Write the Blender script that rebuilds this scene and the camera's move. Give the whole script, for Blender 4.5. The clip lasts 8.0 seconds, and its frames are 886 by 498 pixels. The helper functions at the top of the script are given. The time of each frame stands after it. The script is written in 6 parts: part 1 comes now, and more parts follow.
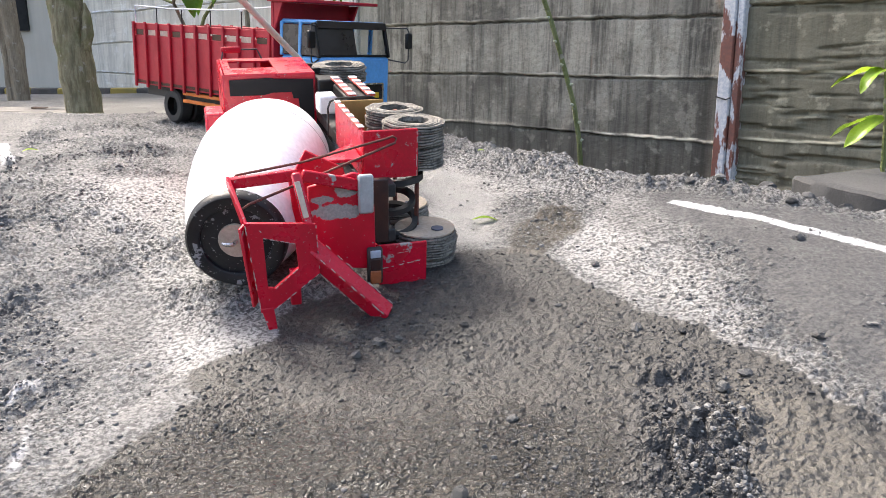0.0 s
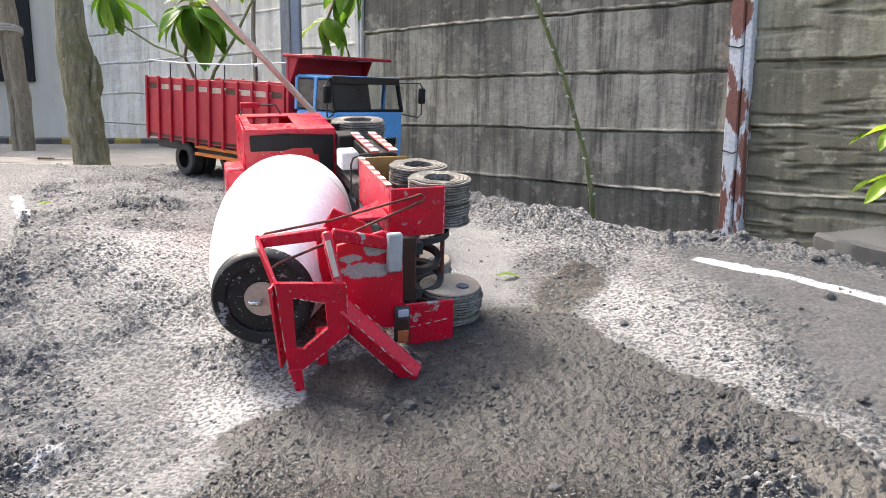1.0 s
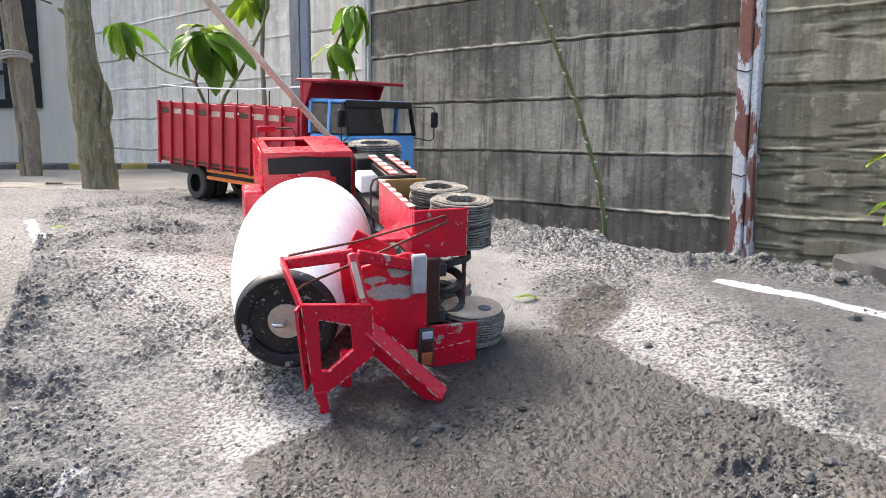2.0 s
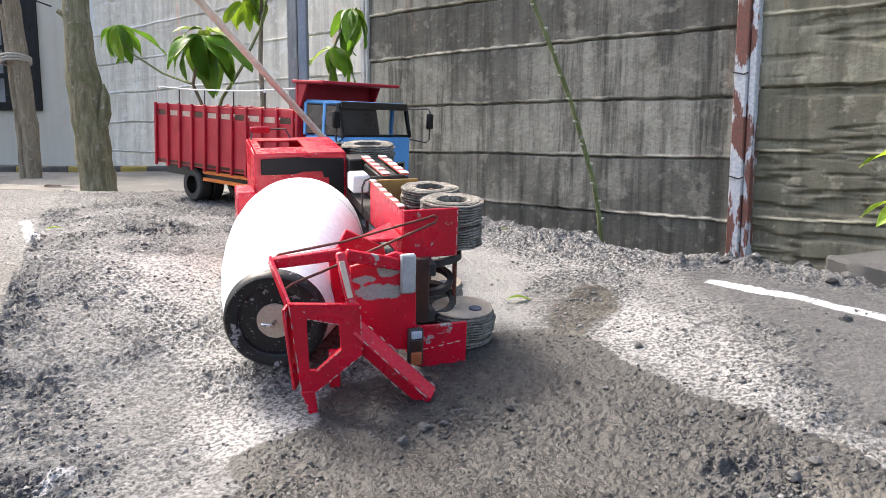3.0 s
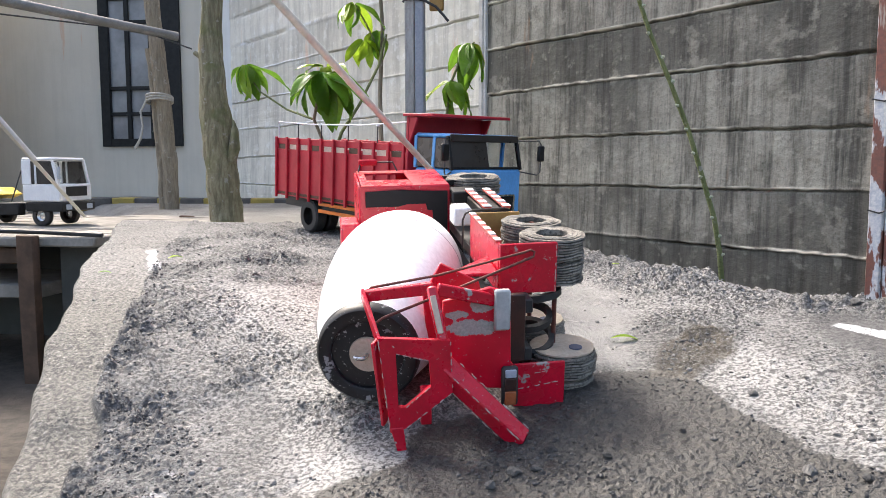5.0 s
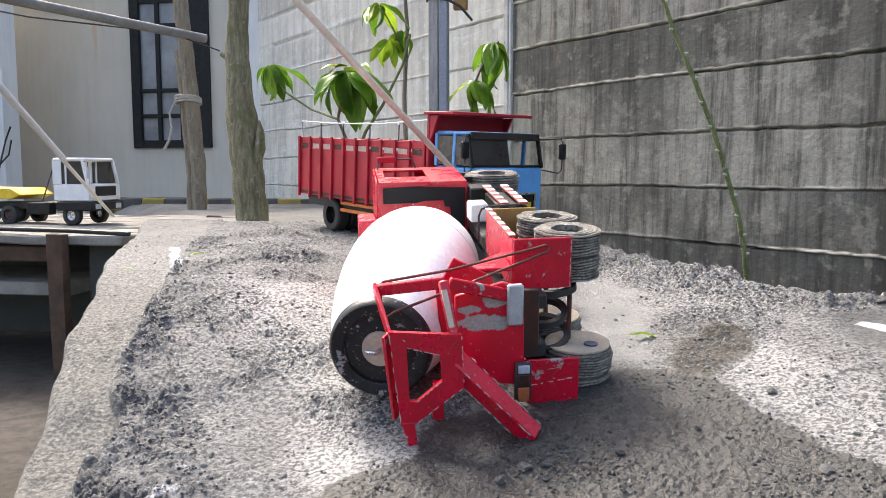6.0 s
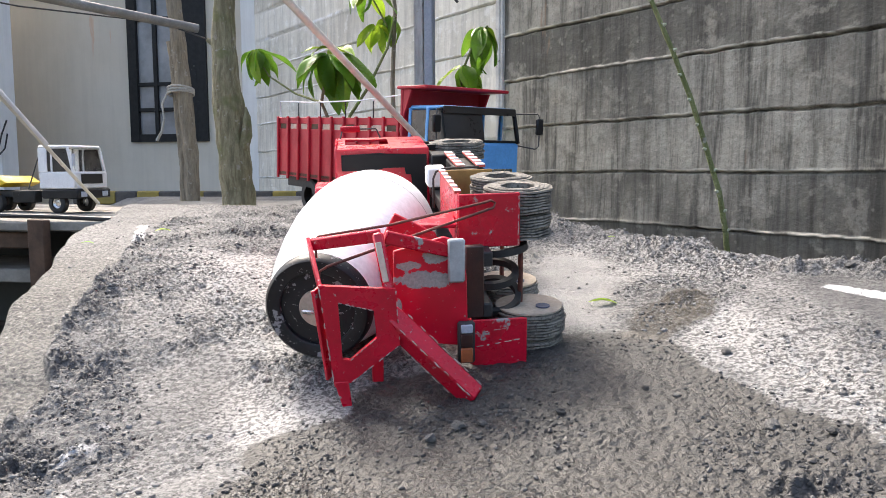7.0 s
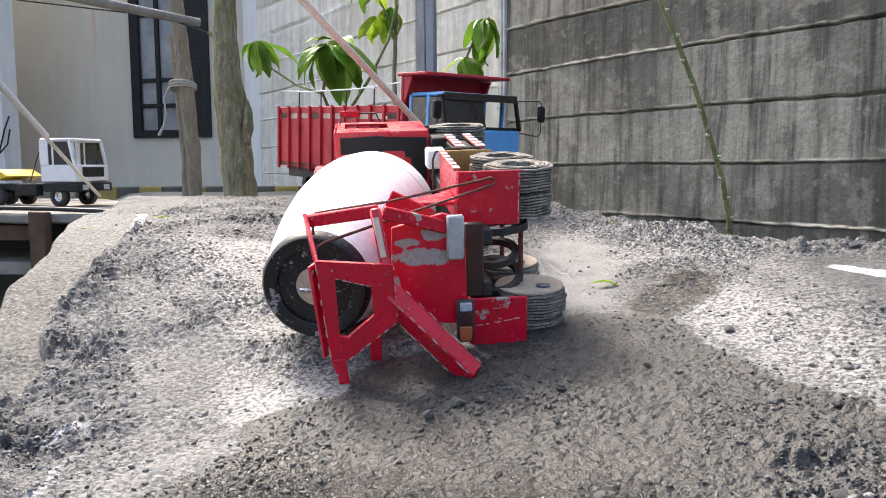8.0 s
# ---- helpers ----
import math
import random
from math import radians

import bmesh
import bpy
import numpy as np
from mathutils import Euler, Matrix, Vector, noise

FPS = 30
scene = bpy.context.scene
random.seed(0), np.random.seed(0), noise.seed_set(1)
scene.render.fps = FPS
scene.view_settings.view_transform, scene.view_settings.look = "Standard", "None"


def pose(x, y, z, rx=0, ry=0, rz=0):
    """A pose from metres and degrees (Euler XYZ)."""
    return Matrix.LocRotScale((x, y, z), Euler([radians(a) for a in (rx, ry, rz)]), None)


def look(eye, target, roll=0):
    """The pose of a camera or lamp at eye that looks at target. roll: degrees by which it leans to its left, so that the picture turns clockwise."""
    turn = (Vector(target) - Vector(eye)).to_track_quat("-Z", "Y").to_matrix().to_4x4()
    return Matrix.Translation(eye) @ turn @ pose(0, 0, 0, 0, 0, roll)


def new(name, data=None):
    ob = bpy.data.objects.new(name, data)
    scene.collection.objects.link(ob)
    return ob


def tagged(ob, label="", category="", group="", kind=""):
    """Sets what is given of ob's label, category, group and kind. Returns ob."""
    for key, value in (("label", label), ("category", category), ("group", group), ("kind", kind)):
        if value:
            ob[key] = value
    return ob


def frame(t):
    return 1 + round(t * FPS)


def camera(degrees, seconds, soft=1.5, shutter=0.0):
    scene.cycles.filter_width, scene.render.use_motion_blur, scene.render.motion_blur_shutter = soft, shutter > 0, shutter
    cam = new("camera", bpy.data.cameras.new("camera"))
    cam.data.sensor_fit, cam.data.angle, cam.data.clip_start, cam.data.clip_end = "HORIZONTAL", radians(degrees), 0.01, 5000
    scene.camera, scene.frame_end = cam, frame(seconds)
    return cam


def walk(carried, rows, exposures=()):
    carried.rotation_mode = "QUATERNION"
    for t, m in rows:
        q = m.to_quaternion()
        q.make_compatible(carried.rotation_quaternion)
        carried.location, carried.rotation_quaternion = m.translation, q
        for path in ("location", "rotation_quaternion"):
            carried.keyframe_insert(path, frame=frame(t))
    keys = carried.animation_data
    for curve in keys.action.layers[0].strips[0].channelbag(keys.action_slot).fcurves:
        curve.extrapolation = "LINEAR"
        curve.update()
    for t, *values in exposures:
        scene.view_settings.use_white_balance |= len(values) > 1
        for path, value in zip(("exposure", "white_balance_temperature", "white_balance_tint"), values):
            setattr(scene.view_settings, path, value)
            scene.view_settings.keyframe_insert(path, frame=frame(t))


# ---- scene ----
cam = camera(57.9, 8.0, soft=0.5)
PATH = [
    (0, (0.004, 0.028, 0.428), (-0.003, 1.972, -0.039), -0.0),
    (0.5, (0.003, 0.033, 0.432), (0.009, 1.994, 0.04), 0.2),
    (1, (-0.052, 0.047, 0.442), (-0.049, 2.016, 0.093), 0.2),
    (1.5, (-0.092, 0.051, 0.439), (-0.09, 2.027, 0.131), 0.1),
    (3, (-0.07, 0.051, 0.429), (-0.074, 2.032, 0.15), 0.1),
    (3.5, (-0.05, 0.067, 0.425), (-0.06, 2.049, 0.155), 0.0),
    (4, (-0.039, 0.083, 0.422), (-0.137, 2.069, 0.203), 0.1),
    (4.5, (-0.035, 0.092, 0.422), (-0.257, 2.069, 0.216), 0.0),
    (5, (-0.029, 0.092, 0.428), (-0.336, 2.059, 0.229), -0.1),
    (6.5, (0.039, 0.123, 0.385), (-0.347, 2.076, 0.191), -0.2),
    (7, (0.088, 0.168, 0.34), (-0.305, 2.119, 0.145), -0.3),
    (7.5, (0.083, 0.171, 0.328), (-0.315, 2.122, 0.131), -0.3),
    (8, (0.092, 0.182, 0.306), (-0.309, 2.131, 0.107), -0.4),
]
walk(cam, [(t, look(eye, target, roll)) for t, eye, target, roll in PATH],
     exposures=[(0.0, 1.72, 6600, 10), (8.0, 1.68, 6600, 10)])

# ---- sky and sun ----
world = bpy.data.worlds.new("world")
scene.world = world
world.use_nodes = True
wn = world.node_tree.nodes
wl = world.node_tree.links
sky = wn.new("ShaderNodeTexSky")
sky.sky_type = "NISHITA"
sky.sun_disc = False
sky.sun_elevation = radians(50)
sky.sun_rotation = radians(-42)
sky.air_density, sky.dust_density, sky.ozone_density = 1.0, 5.5, 0.8
wn["Background"].inputs["Strength"].default_value = 0.15
wl.new(sky.outputs["Color"], wn["Background"].inputs["Color"])

sun = bpy.data.lights.new("sun", "SUN")
sun.energy, sun.angle, sun.color = 1.5, radians(13), (1.0, 0.95, 0.88)
sun_ob = new("sun", sun)
SUN_AZ, SUN_EL = radians(-42), radians(50)
sun_dir = Vector((math.sin(SUN_AZ) * math.cos(SUN_EL), math.cos(SUN_AZ) * math.cos(SUN_EL), math.sin(SUN_EL)))
sun_ob.matrix_world = look(sun_dir * 10, (0, 0, 0))


# ---- mesh helpers ----
def mesh_of(bm, name):
    me = bpy.data.meshes.new(name)
    bmesh.ops.recalc_face_normals(bm, faces=bm.faces)
    bm.to_mesh(me)
    bm.free()
    return me


def smooth(me, degrees=40):
    for p in me.polygons:
        p.use_smooth = True
    me.set_sharp_from_angle(angle=radians(degrees))
    return me


def part(name, bm, material, parent=None, label="", soft=40):
    me = smooth(mesh_of(bm, name), soft)
    for m in material if isinstance(material, (list, tuple)) else [material]:
        me.materials.append(m)
    ob = new(name, me)
    ob.parent = parent
    if label:
        tagged(ob, label)
    return ob


def thing(name, m, label, category, group="", kind=""):
    ob = new(name)
    ob.empty_display_size = 0.05
    ob.matrix_world = m
    return tagged(ob, label, category, group, kind)


def bevel(bm, width, verts_from=0, segments=1):
    if width > 0:
        bm.verts.ensure_lookup_table()
        chosen = set(bm.verts[verts_from:])
        edges = [e for e in bm.edges if e.verts[0] in chosen and e.verts[1] in chosen]
        bmesh.ops.bevel(bm, geom=edges, offset=width, segments=segments, affect="EDGES", clamp_overlap=True)


def box(bm, lo, hi, rim=0.002, m=None):
    """A box from corner to corner, with its edges broken."""
    n = len(bm.verts)
    vs = [bm.verts.new((x, y, z)) for x in (lo[0], hi[0]) for y in (lo[1], hi[1]) for z in (lo[2], hi[2])]
    for a in ((0, 1, 3, 2), (4, 6, 7, 5), (0, 4, 5, 1), (2, 3, 7, 6), (0, 2, 6, 4), (1, 5, 7, 3)):
        bm.faces.new([vs[i] for i in a])
    if m is not None:
        bmesh.ops.transform(bm, matrix=m, verts=vs)
    bevel(bm, rim, n)
    return bm


def beam(bm, a, b, wide, thick, rim=0.0015, up=(0, 0, 1)):
    """A straight bar from a to b with a rectangular section."""
    a, b = Vector(a), Vector(b)
    y = (b - a).normalized()
    x = y.cross(Vector(up)).normalized()
    z = x.cross(y)
    m = Matrix((x, y, z)).transposed().to_4x4()
    m.translation = a
    return box(bm, (-wide / 2, 0, -thick / 2), (wide / 2, (b - a).length, thick / 2), rim, m)


def prism(bm, outline, axis, lo, hi, rim=0.0015):
    """A flat outline (pairs) drawn out along an axis from lo to hi."""
    def at(p, h):
        q = list(p)
        q.insert("xyz".index(axis), h)
        return q
    n = len(bm.verts)
    a = [bm.verts.new(at(p, lo)) for p in outline]
    b = [bm.verts.new(at(p, hi)) for p in outline]
    bm.faces.new(a)
    bm.faces.new(b[::-1])
    for i in range(len(a)):
        j = (i + 1) % len(a)
        bm.faces.new((a[i], b[i], b[j], a[j]))
    bevel(bm, rim, n)
    return bm


def tube(bm, pts, radii, seg=10, closed=True, wobble=0.0):
    """A round bar along points; radii is one number or one for each point."""
    pts = [Vector(p) for p in pts]
    if not isinstance(radii, (list, tuple)):
        radii = [radii] * len(pts)
    rings = []
    side = None
    for i, p in enumerate(pts):
        d = (pts[min(i + 1, len(pts) - 1)] - pts[max(i - 1, 0)]).normalized()
        if side is None:
            side = d.orthogonal().normalized()
        side = (side - d * side.dot(d)).normalized()
        other = d.cross(side)
        ring = []
        for k in range(seg):
            a = 2 * math.pi * k / seg
            r = radii[i] * (1 + wobble * noise.noise(p * 9 + Vector((math.cos(a), math.sin(a), 0)) * 1.3))
            ring.append(bm.verts.new(p + side * (r * math.cos(a)) + other * (r * math.sin(a))))
        rings.append(ring)
    for r0, r1 in zip(rings, rings[1:]):
        for k in range(seg):
            bm.faces.new((r0[k], r0[(k + 1) % seg], r1[(k + 1) % seg], r1[k]))
    if closed:
        bm.faces.new(rings[0][::-1])
        bm.faces.new(rings[-1])
    return bm


def lathe(bm, profile, axis_at, axis_dir, seg=32, jag=None):
    """Turns a profile of (along, radius) round an axis; jag(i, angle) may change the radius."""
    d = Vector(axis_dir).normalized()
    x = d.orthogonal().normalized()
    y = d.cross(x)
    o = Vector(axis_at)
    rings = []
    for i, (h, r) in enumerate(profile):
        if r < 1e-6:
            rings.append([bm.verts.new(o + d * h)])
            continue
        ring = []
        for k in range(seg):
            a = 2 * math.pi * k / seg
            rr = r * (jag(i, a) if jag else 1)
            ring.append(bm.verts.new(o + d * h + x * (rr * math.cos(a)) + y * (rr * math.sin(a))))
        rings.append(ring)
    for r0, r1 in zip(rings, rings[1:]):
        if len(r0) == 1 and len(r1) == 1:
            continue
        for k in range(seg):
            j = (k + 1) % seg
            if len(r0) == 1:
                bm.faces.new((r0[0], r1[j], r1[k]))
            elif len(r1) == 1:
                bm.faces.new((r0[k], r0[j], r1[0]))
            else:
                bm.faces.new((r0[k], r0[j], r1[j], r1[k]))
    return bm


# ---- smooth random fields on the plan ----
def lattice(seed, size=256):
    return np.random.RandomState(seed).rand(size, size)


def field(x, y, seed):
    """Value noise, 0 to 1, one cell a unit."""
    g = lattice(seed)
    xi, yi = np.floor(x).astype(int), np.floor(y).astype(int)
    fx, fy = x - xi, y - yi
    fx, fy = fx * fx * (3 - 2 * fx), fy * fy * (3 - 2 * fy)
    a, b = g[xi % 256, yi % 256], g[(xi + 1) % 256, yi % 256]
    c, d = g[xi % 256, (yi + 1) % 256], g[(xi + 1) % 256, (yi + 1) % 256]
    return (a * (1 - fx) + b * fx) * (1 - fy) + (c * (1 - fx) + d * fx) * fy


def fractal(x, y, seed, octaves=4, gain=0.5):
    total, weight, amp = 0, 0, 1.0
    for k in range(octaves):
        total = total + amp * field(x * 2 ** k + 17.3 * k, y * 2 ** k + 5.1 * k, seed + k)
        weight += amp
        amp *= gain
    return total / weight


def step(v, lo, hi):
    t = np.clip((v - lo) / (hi - lo), 0, 1)
    return t * t * (3 - 2 * t)


def blob(x, y, cx, cy, rx, ry, turn=0.0):
    """1 in the middle of an ellipse, 0 outside."""
    c, s = math.cos(radians(turn)), math.sin(radians(turn))
    u, v = (x - cx) * c + (y - cy) * s, -(x - cx) * s + (y - cy) * c
    return 1 - step(np.sqrt((u / rx) ** 2 + (v / ry) ** 2), 0.6, 1.15)


def patch(x, y, outline, soft=0.02, warp=0.03, seed=301):
    """1 inside an outline on the plan, 0 outside, with a wavering border."""
    x, y = np.asarray(x, float), np.asarray(y, float)
    pts = np.array(outline)
    m = soft + 2 * warp
    near = (x > pts[:, 0].min() - m) & (x < pts[:, 0].max() + m) & (y > pts[:, 1].min() - m) & (y < pts[:, 1].max() + m)
    px, py = x[near], y[near]
    px, py = px + 2 * warp * (fractal(px * 8, py * 8, seed, 4) - 0.5), py + 2 * warp * (fractal(px * 8, py * 8, seed + 7, 4) - 0.5)
    dist, inside = np.full(px.shape, 9.0), np.zeros(px.shape, bool)
    for (ax, ay), (bx, by) in zip(pts, np.roll(pts, -1, 0)):
        ex, ey = bx - ax, by - ay
        t = np.clip(((px - ax) * ex + (py - ay) * ey) / (ex * ex + ey * ey), 0, 1)
        dist = np.minimum(dist, np.hypot(px - ax - t * ex, py - ay - t * ey))
        if ey:
            inside ^= ((ay > py) != (by > py)) & (px < ax + (py - ay) * ex / ey)
    out = np.zeros(x.shape)
    out[near] = step(np.where(inside, dist, -dist), -soft, soft)
    return out


# ---- materials ----
class Nodes:
    """A short way to write node materials."""

    def __init__(self, name):
        self.mat = bpy.data.materials.new(name)
        self.mat.use_nodes = True
        self.nodes, self.links = self.mat.node_tree.nodes, self.mat.node_tree.links
        self.bsdf = self.nodes["Principled BSDF"]
        self.coord = self.nodes.new("ShaderNodeTexCoord").outputs["Object"]

    def put(self, socket, value):
        if isinstance(value, bpy.types.NodeSocket):
            self.links.new(value, socket)
        elif isinstance(value, (tuple, list)) and len(value) == 3 and socket.type == "RGBA":
            socket.default_value = (*value, 1)
        elif socket.type == "RGBA":
            socket.default_value = (value, value, value, 1)
        else:
            socket.default_value = value

    def scaled(self, v):
        n = self.nodes.new("ShaderNodeVectorMath")
        n.operation = "MULTIPLY"
        self.put(n.inputs[0], self.coord)
        n.inputs[1].default_value = v
        return n.outputs[0]

    def noise(self, scale, detail=5, rough=0.6, stretch=None, warp=0.0):
        n = self.nodes.new("ShaderNodeTexNoise")
        n.inputs["Scale"].default_value = scale
        n.inputs["Detail"].default_value = detail
        n.inputs["Roughness"].default_value = rough
        n.inputs["Distortion"].default_value = warp
        self.put(n.inputs["Vector"], self.scaled(stretch) if stretch else self.coord)
        return n.outputs["Fac"]

    def voronoi(self, scale, feature="F1"):
        n = self.nodes.new("ShaderNodeTexVoronoi")
        n.feature = feature
        n.inputs["Scale"].default_value = scale
        self.put(n.inputs["Vector"], self.coord)
        return n.outputs["Distance"]

    def ramp(self, v, lo, hi, a=0.0, b=1.0):
        n = self.nodes.new("ShaderNodeMapRange")
        n.interpolation_type = "SMOOTHSTEP"
        for key, value in (("Value", v), ("From Min", lo), ("From Max", hi), ("To Min", a), ("To Max", b)):
            self.put(n.inputs[key], value)
        return n.outputs[0]

    def math(self, op, a, b):
        n = self.nodes.new("ShaderNodeMath")
        n.operation = op
        self.put(n.inputs[0], a)
        self.put(n.inputs[1], b)
        return n.outputs[0]

    def mix(self, fac, a, b, kind="MIX"):
        n = self.nodes.new("ShaderNodeMix")
        n.data_type, n.blend_type = "RGBA", kind
        self.put(n.inputs[0], fac)
        self.put(n.inputs[6], a)
        self.put(n.inputs[7], b)
        return n.outputs[2]

    def attribute(self, name):
        n = self.nodes.new("ShaderNodeAttribute")
        n.attribute_name = name
        return n.outputs["Fac"]

    def chance(self):
        return self.nodes.new("ShaderNodeObjectInfo").outputs["Random"]

    def island(self):
        return self.nodes.new("ShaderNodeNewGeometry").outputs["Random Per Island"]

    def bump(self, height, strength, distance=0.01):
        n = self.nodes.new("ShaderNodeBump")
        n.inputs["Strength"].default_value = strength
        n.inputs["Distance"].default_value = distance
        self.put(n.inputs["Height"], height)
        self.put(self.bsdf.inputs["Normal"], n.outputs[0])

    def done(self, color, rough, metal=0.0):
        self.put(self.bsdf.inputs["Base Color"], color)
        self.put(self.bsdf.inputs["Roughness"], rough)
        self.put(self.bsdf.inputs["Metallic"], metal)
        return self.mat


def plain(name, a, b, scale=20, rough=0.6, metal=0.0, bump=0.15, fine=180, spots=None, spot_amount=0.62, spot_scale=30):
    """Two tones at two scales, with fine relief, and splashes of another colour where asked."""
    n = Nodes(name)
    broad, grain = n.noise(scale), n.noise(fine, 3)
    c = n.mix(n.ramp(broad, 0.35, 0.65), a, b)
    c = n.mix(n.ramp(grain, 0.3, 0.75, 0, 0.35), c, tuple(0.55 * v for v in a))
    r = n.ramp(broad, 0.3, 0.7, max(0.02, rough - 0.1), min(1, rough + 0.1))
    if spots:
        s = n.noise(spot_scale, 4, 0.65)
        f = n.ramp(s, spot_amount, spot_amount + 0.04)
        s2 = n.noise(spot_scale * 5.5, 2)
        f = n.math("MAXIMUM", f, n.ramp(s2, spot_amount + 0.06, spot_amount + 0.1))
        c = n.mix(f, c, spots)
        r = n.mix(f, r, 0.9)
    n.bump(n.math("ADD", broad, n.math("MULTIPLY", grain, 0.5)), bump, 0.004)
    return n.done(c, r, metal)


CEMENT = (0.36, 0.34, 0.31)
red_paint = plain("red_paint", (0.62, 0.005, 0.03), (0.50, 0.004, 0.022), 14, 0.3, 0, 0.12, 220, CEMENT, 0.655, 75)
red_board = plain("red_board", (0.50, 0.012, 0.03), (0.38, 0.010, 0.022), 10, 0.55, 0, 0.15, 150)
white_drum = plain("white_drum", (0.80, 0.80, 0.82), (0.76, 0.76, 0.79), 6, 0.45, 0, 0.05, 90, (0.55, 0.53, 0.5), 0.74, 18)
def dull(mat, level):
    """Less of a sheen than bare plastic."""
    mat.node_tree.nodes["Principled BSDF"].inputs["Specular IOR Level"].default_value = level
    return mat


black_paint = dull(plain("black_paint", (0.010, 0.0105, 0.011), (0.02, 0.0205, 0.021), 18, 0.45, 0, 0.2, 160, (0.2, 0.19, 0.18), 0.7, 22), 0.25)
dark_glass = dull(plain("dark_glass_film", (0.008, 0.008, 0.01), (0.014, 0.014, 0.016), 15, 0.5, 0, 0.2, 60), 0.2)
brown_frame = plain("brown_frame", (0.055, 0.022, 0.016), (0.03, 0.014, 0.012), 30, 0.4, 0, 0.2, 200, (0.35, 0.33, 0.3), 0.7, 40)
cardboard = plain("cardboard", (0.5, 0.42, 0.33), (0.42, 0.345, 0.265), 25, 0.85, 0, 0.3, 200)
grey_plaster = plain("grey_plaster", (0.44, 0.45, 0.45), (0.34, 0.35, 0.35), 30, 0.75, 0, 0.3, 150)
rusty_wire = plain("rusty_wire", (0.16, 0.05, 0.035), (0.09, 0.035, 0.03), 60, 0.6, 0.3, 0.2, 300)
rubber = plain("rubber", (0.022, 0.022, 0.023), (0.045, 0.043, 0.04), 30, 0.75, 0, 0.3, 200)
white_paint = plain("white_paint", (0.78, 0.79, 0.80), (0.70, 0.71, 0.73), 14, 0.4, 0, 0.08, 120)
blue_paint = plain("blue_paint", (0.12, 0.38, 0.75), (0.10, 0.33, 0.68), 12, 0.38, 0, 0.06, 140)
orange_paint = plain("orange_paint", (0.75, 0.20, 0.02), (0.6, 0.15, 0.015), 20, 0.5)
yellow_paint = plain("yellow_paint", (0.75, 0.52, 0.02), (0.62, 0.42, 0.02), 20, 0.5)
chrome = plain("chrome", (0.7, 0.7, 0.7), (0.6, 0.6, 0.6), 30, 0.25, 1.0, 0.05)
bamboo = plain("bamboo", (0.72, 0.69, 0.6), (0.62, 0.59, 0.5), 12, 0.55, 0, 0.1, 90)
dark_steel = plain("dark_steel", (0.03, 0.03, 0.033), (0.05, 0.048, 0.046), 30, 0.55, 0.2, 0.2)
brown_wood = plain("brown_wood", (0.11, 0.062, 0.036), (0.07, 0.042, 0.027), 9, 0.8, 0, 0.3, 90)
grey_plank = plain("grey_plank", (0.3, 0.275, 0.24), (0.21, 0.193, 0.167), 8, 0.9, 0, 0.35, 80)
amber = plain("amber_lens", (0.42, 0.13, 0.05), (0.32, 0.09, 0.04), 40, 0.25)
grey_lens = plain("grey_lens", (0.45, 0.5, 0.58), (0.4, 0.44, 0.52), 40, 0.25)
rope_fibre = plain("rope_fibre", (0.5, 0.48, 0.43), (0.4, 0.38, 0.34), 60, 0.9)
pale_band = plain("pale_band", (0.62, 0.47, 0.38), (0.52, 0.38, 0.3), 40, 0.7)
ochre_board = plain("ochre_board", (0.42, 0.24, 0.07), (0.34, 0.19, 0.055), 20, 0.7, 0, 0.2, 120)


def tyre_material():
    """Layers of cut board, weathered to grey."""
    n = Nodes("layered_tyre")
    broad, grain = n.noise(30), n.noise(160, 4)
    c = n.mix(n.ramp(broad, 0.35, 0.65), (0.13, 0.118, 0.1), (0.27, 0.248, 0.212))
    c = n.mix(n.ramp(grain, 0.5, 0.62, 0.0, 0.75), c, (0.06, 0.055, 0.048))
    n.bump(grain, 0.6, 0.004)
    return n.done(c, 0.9)


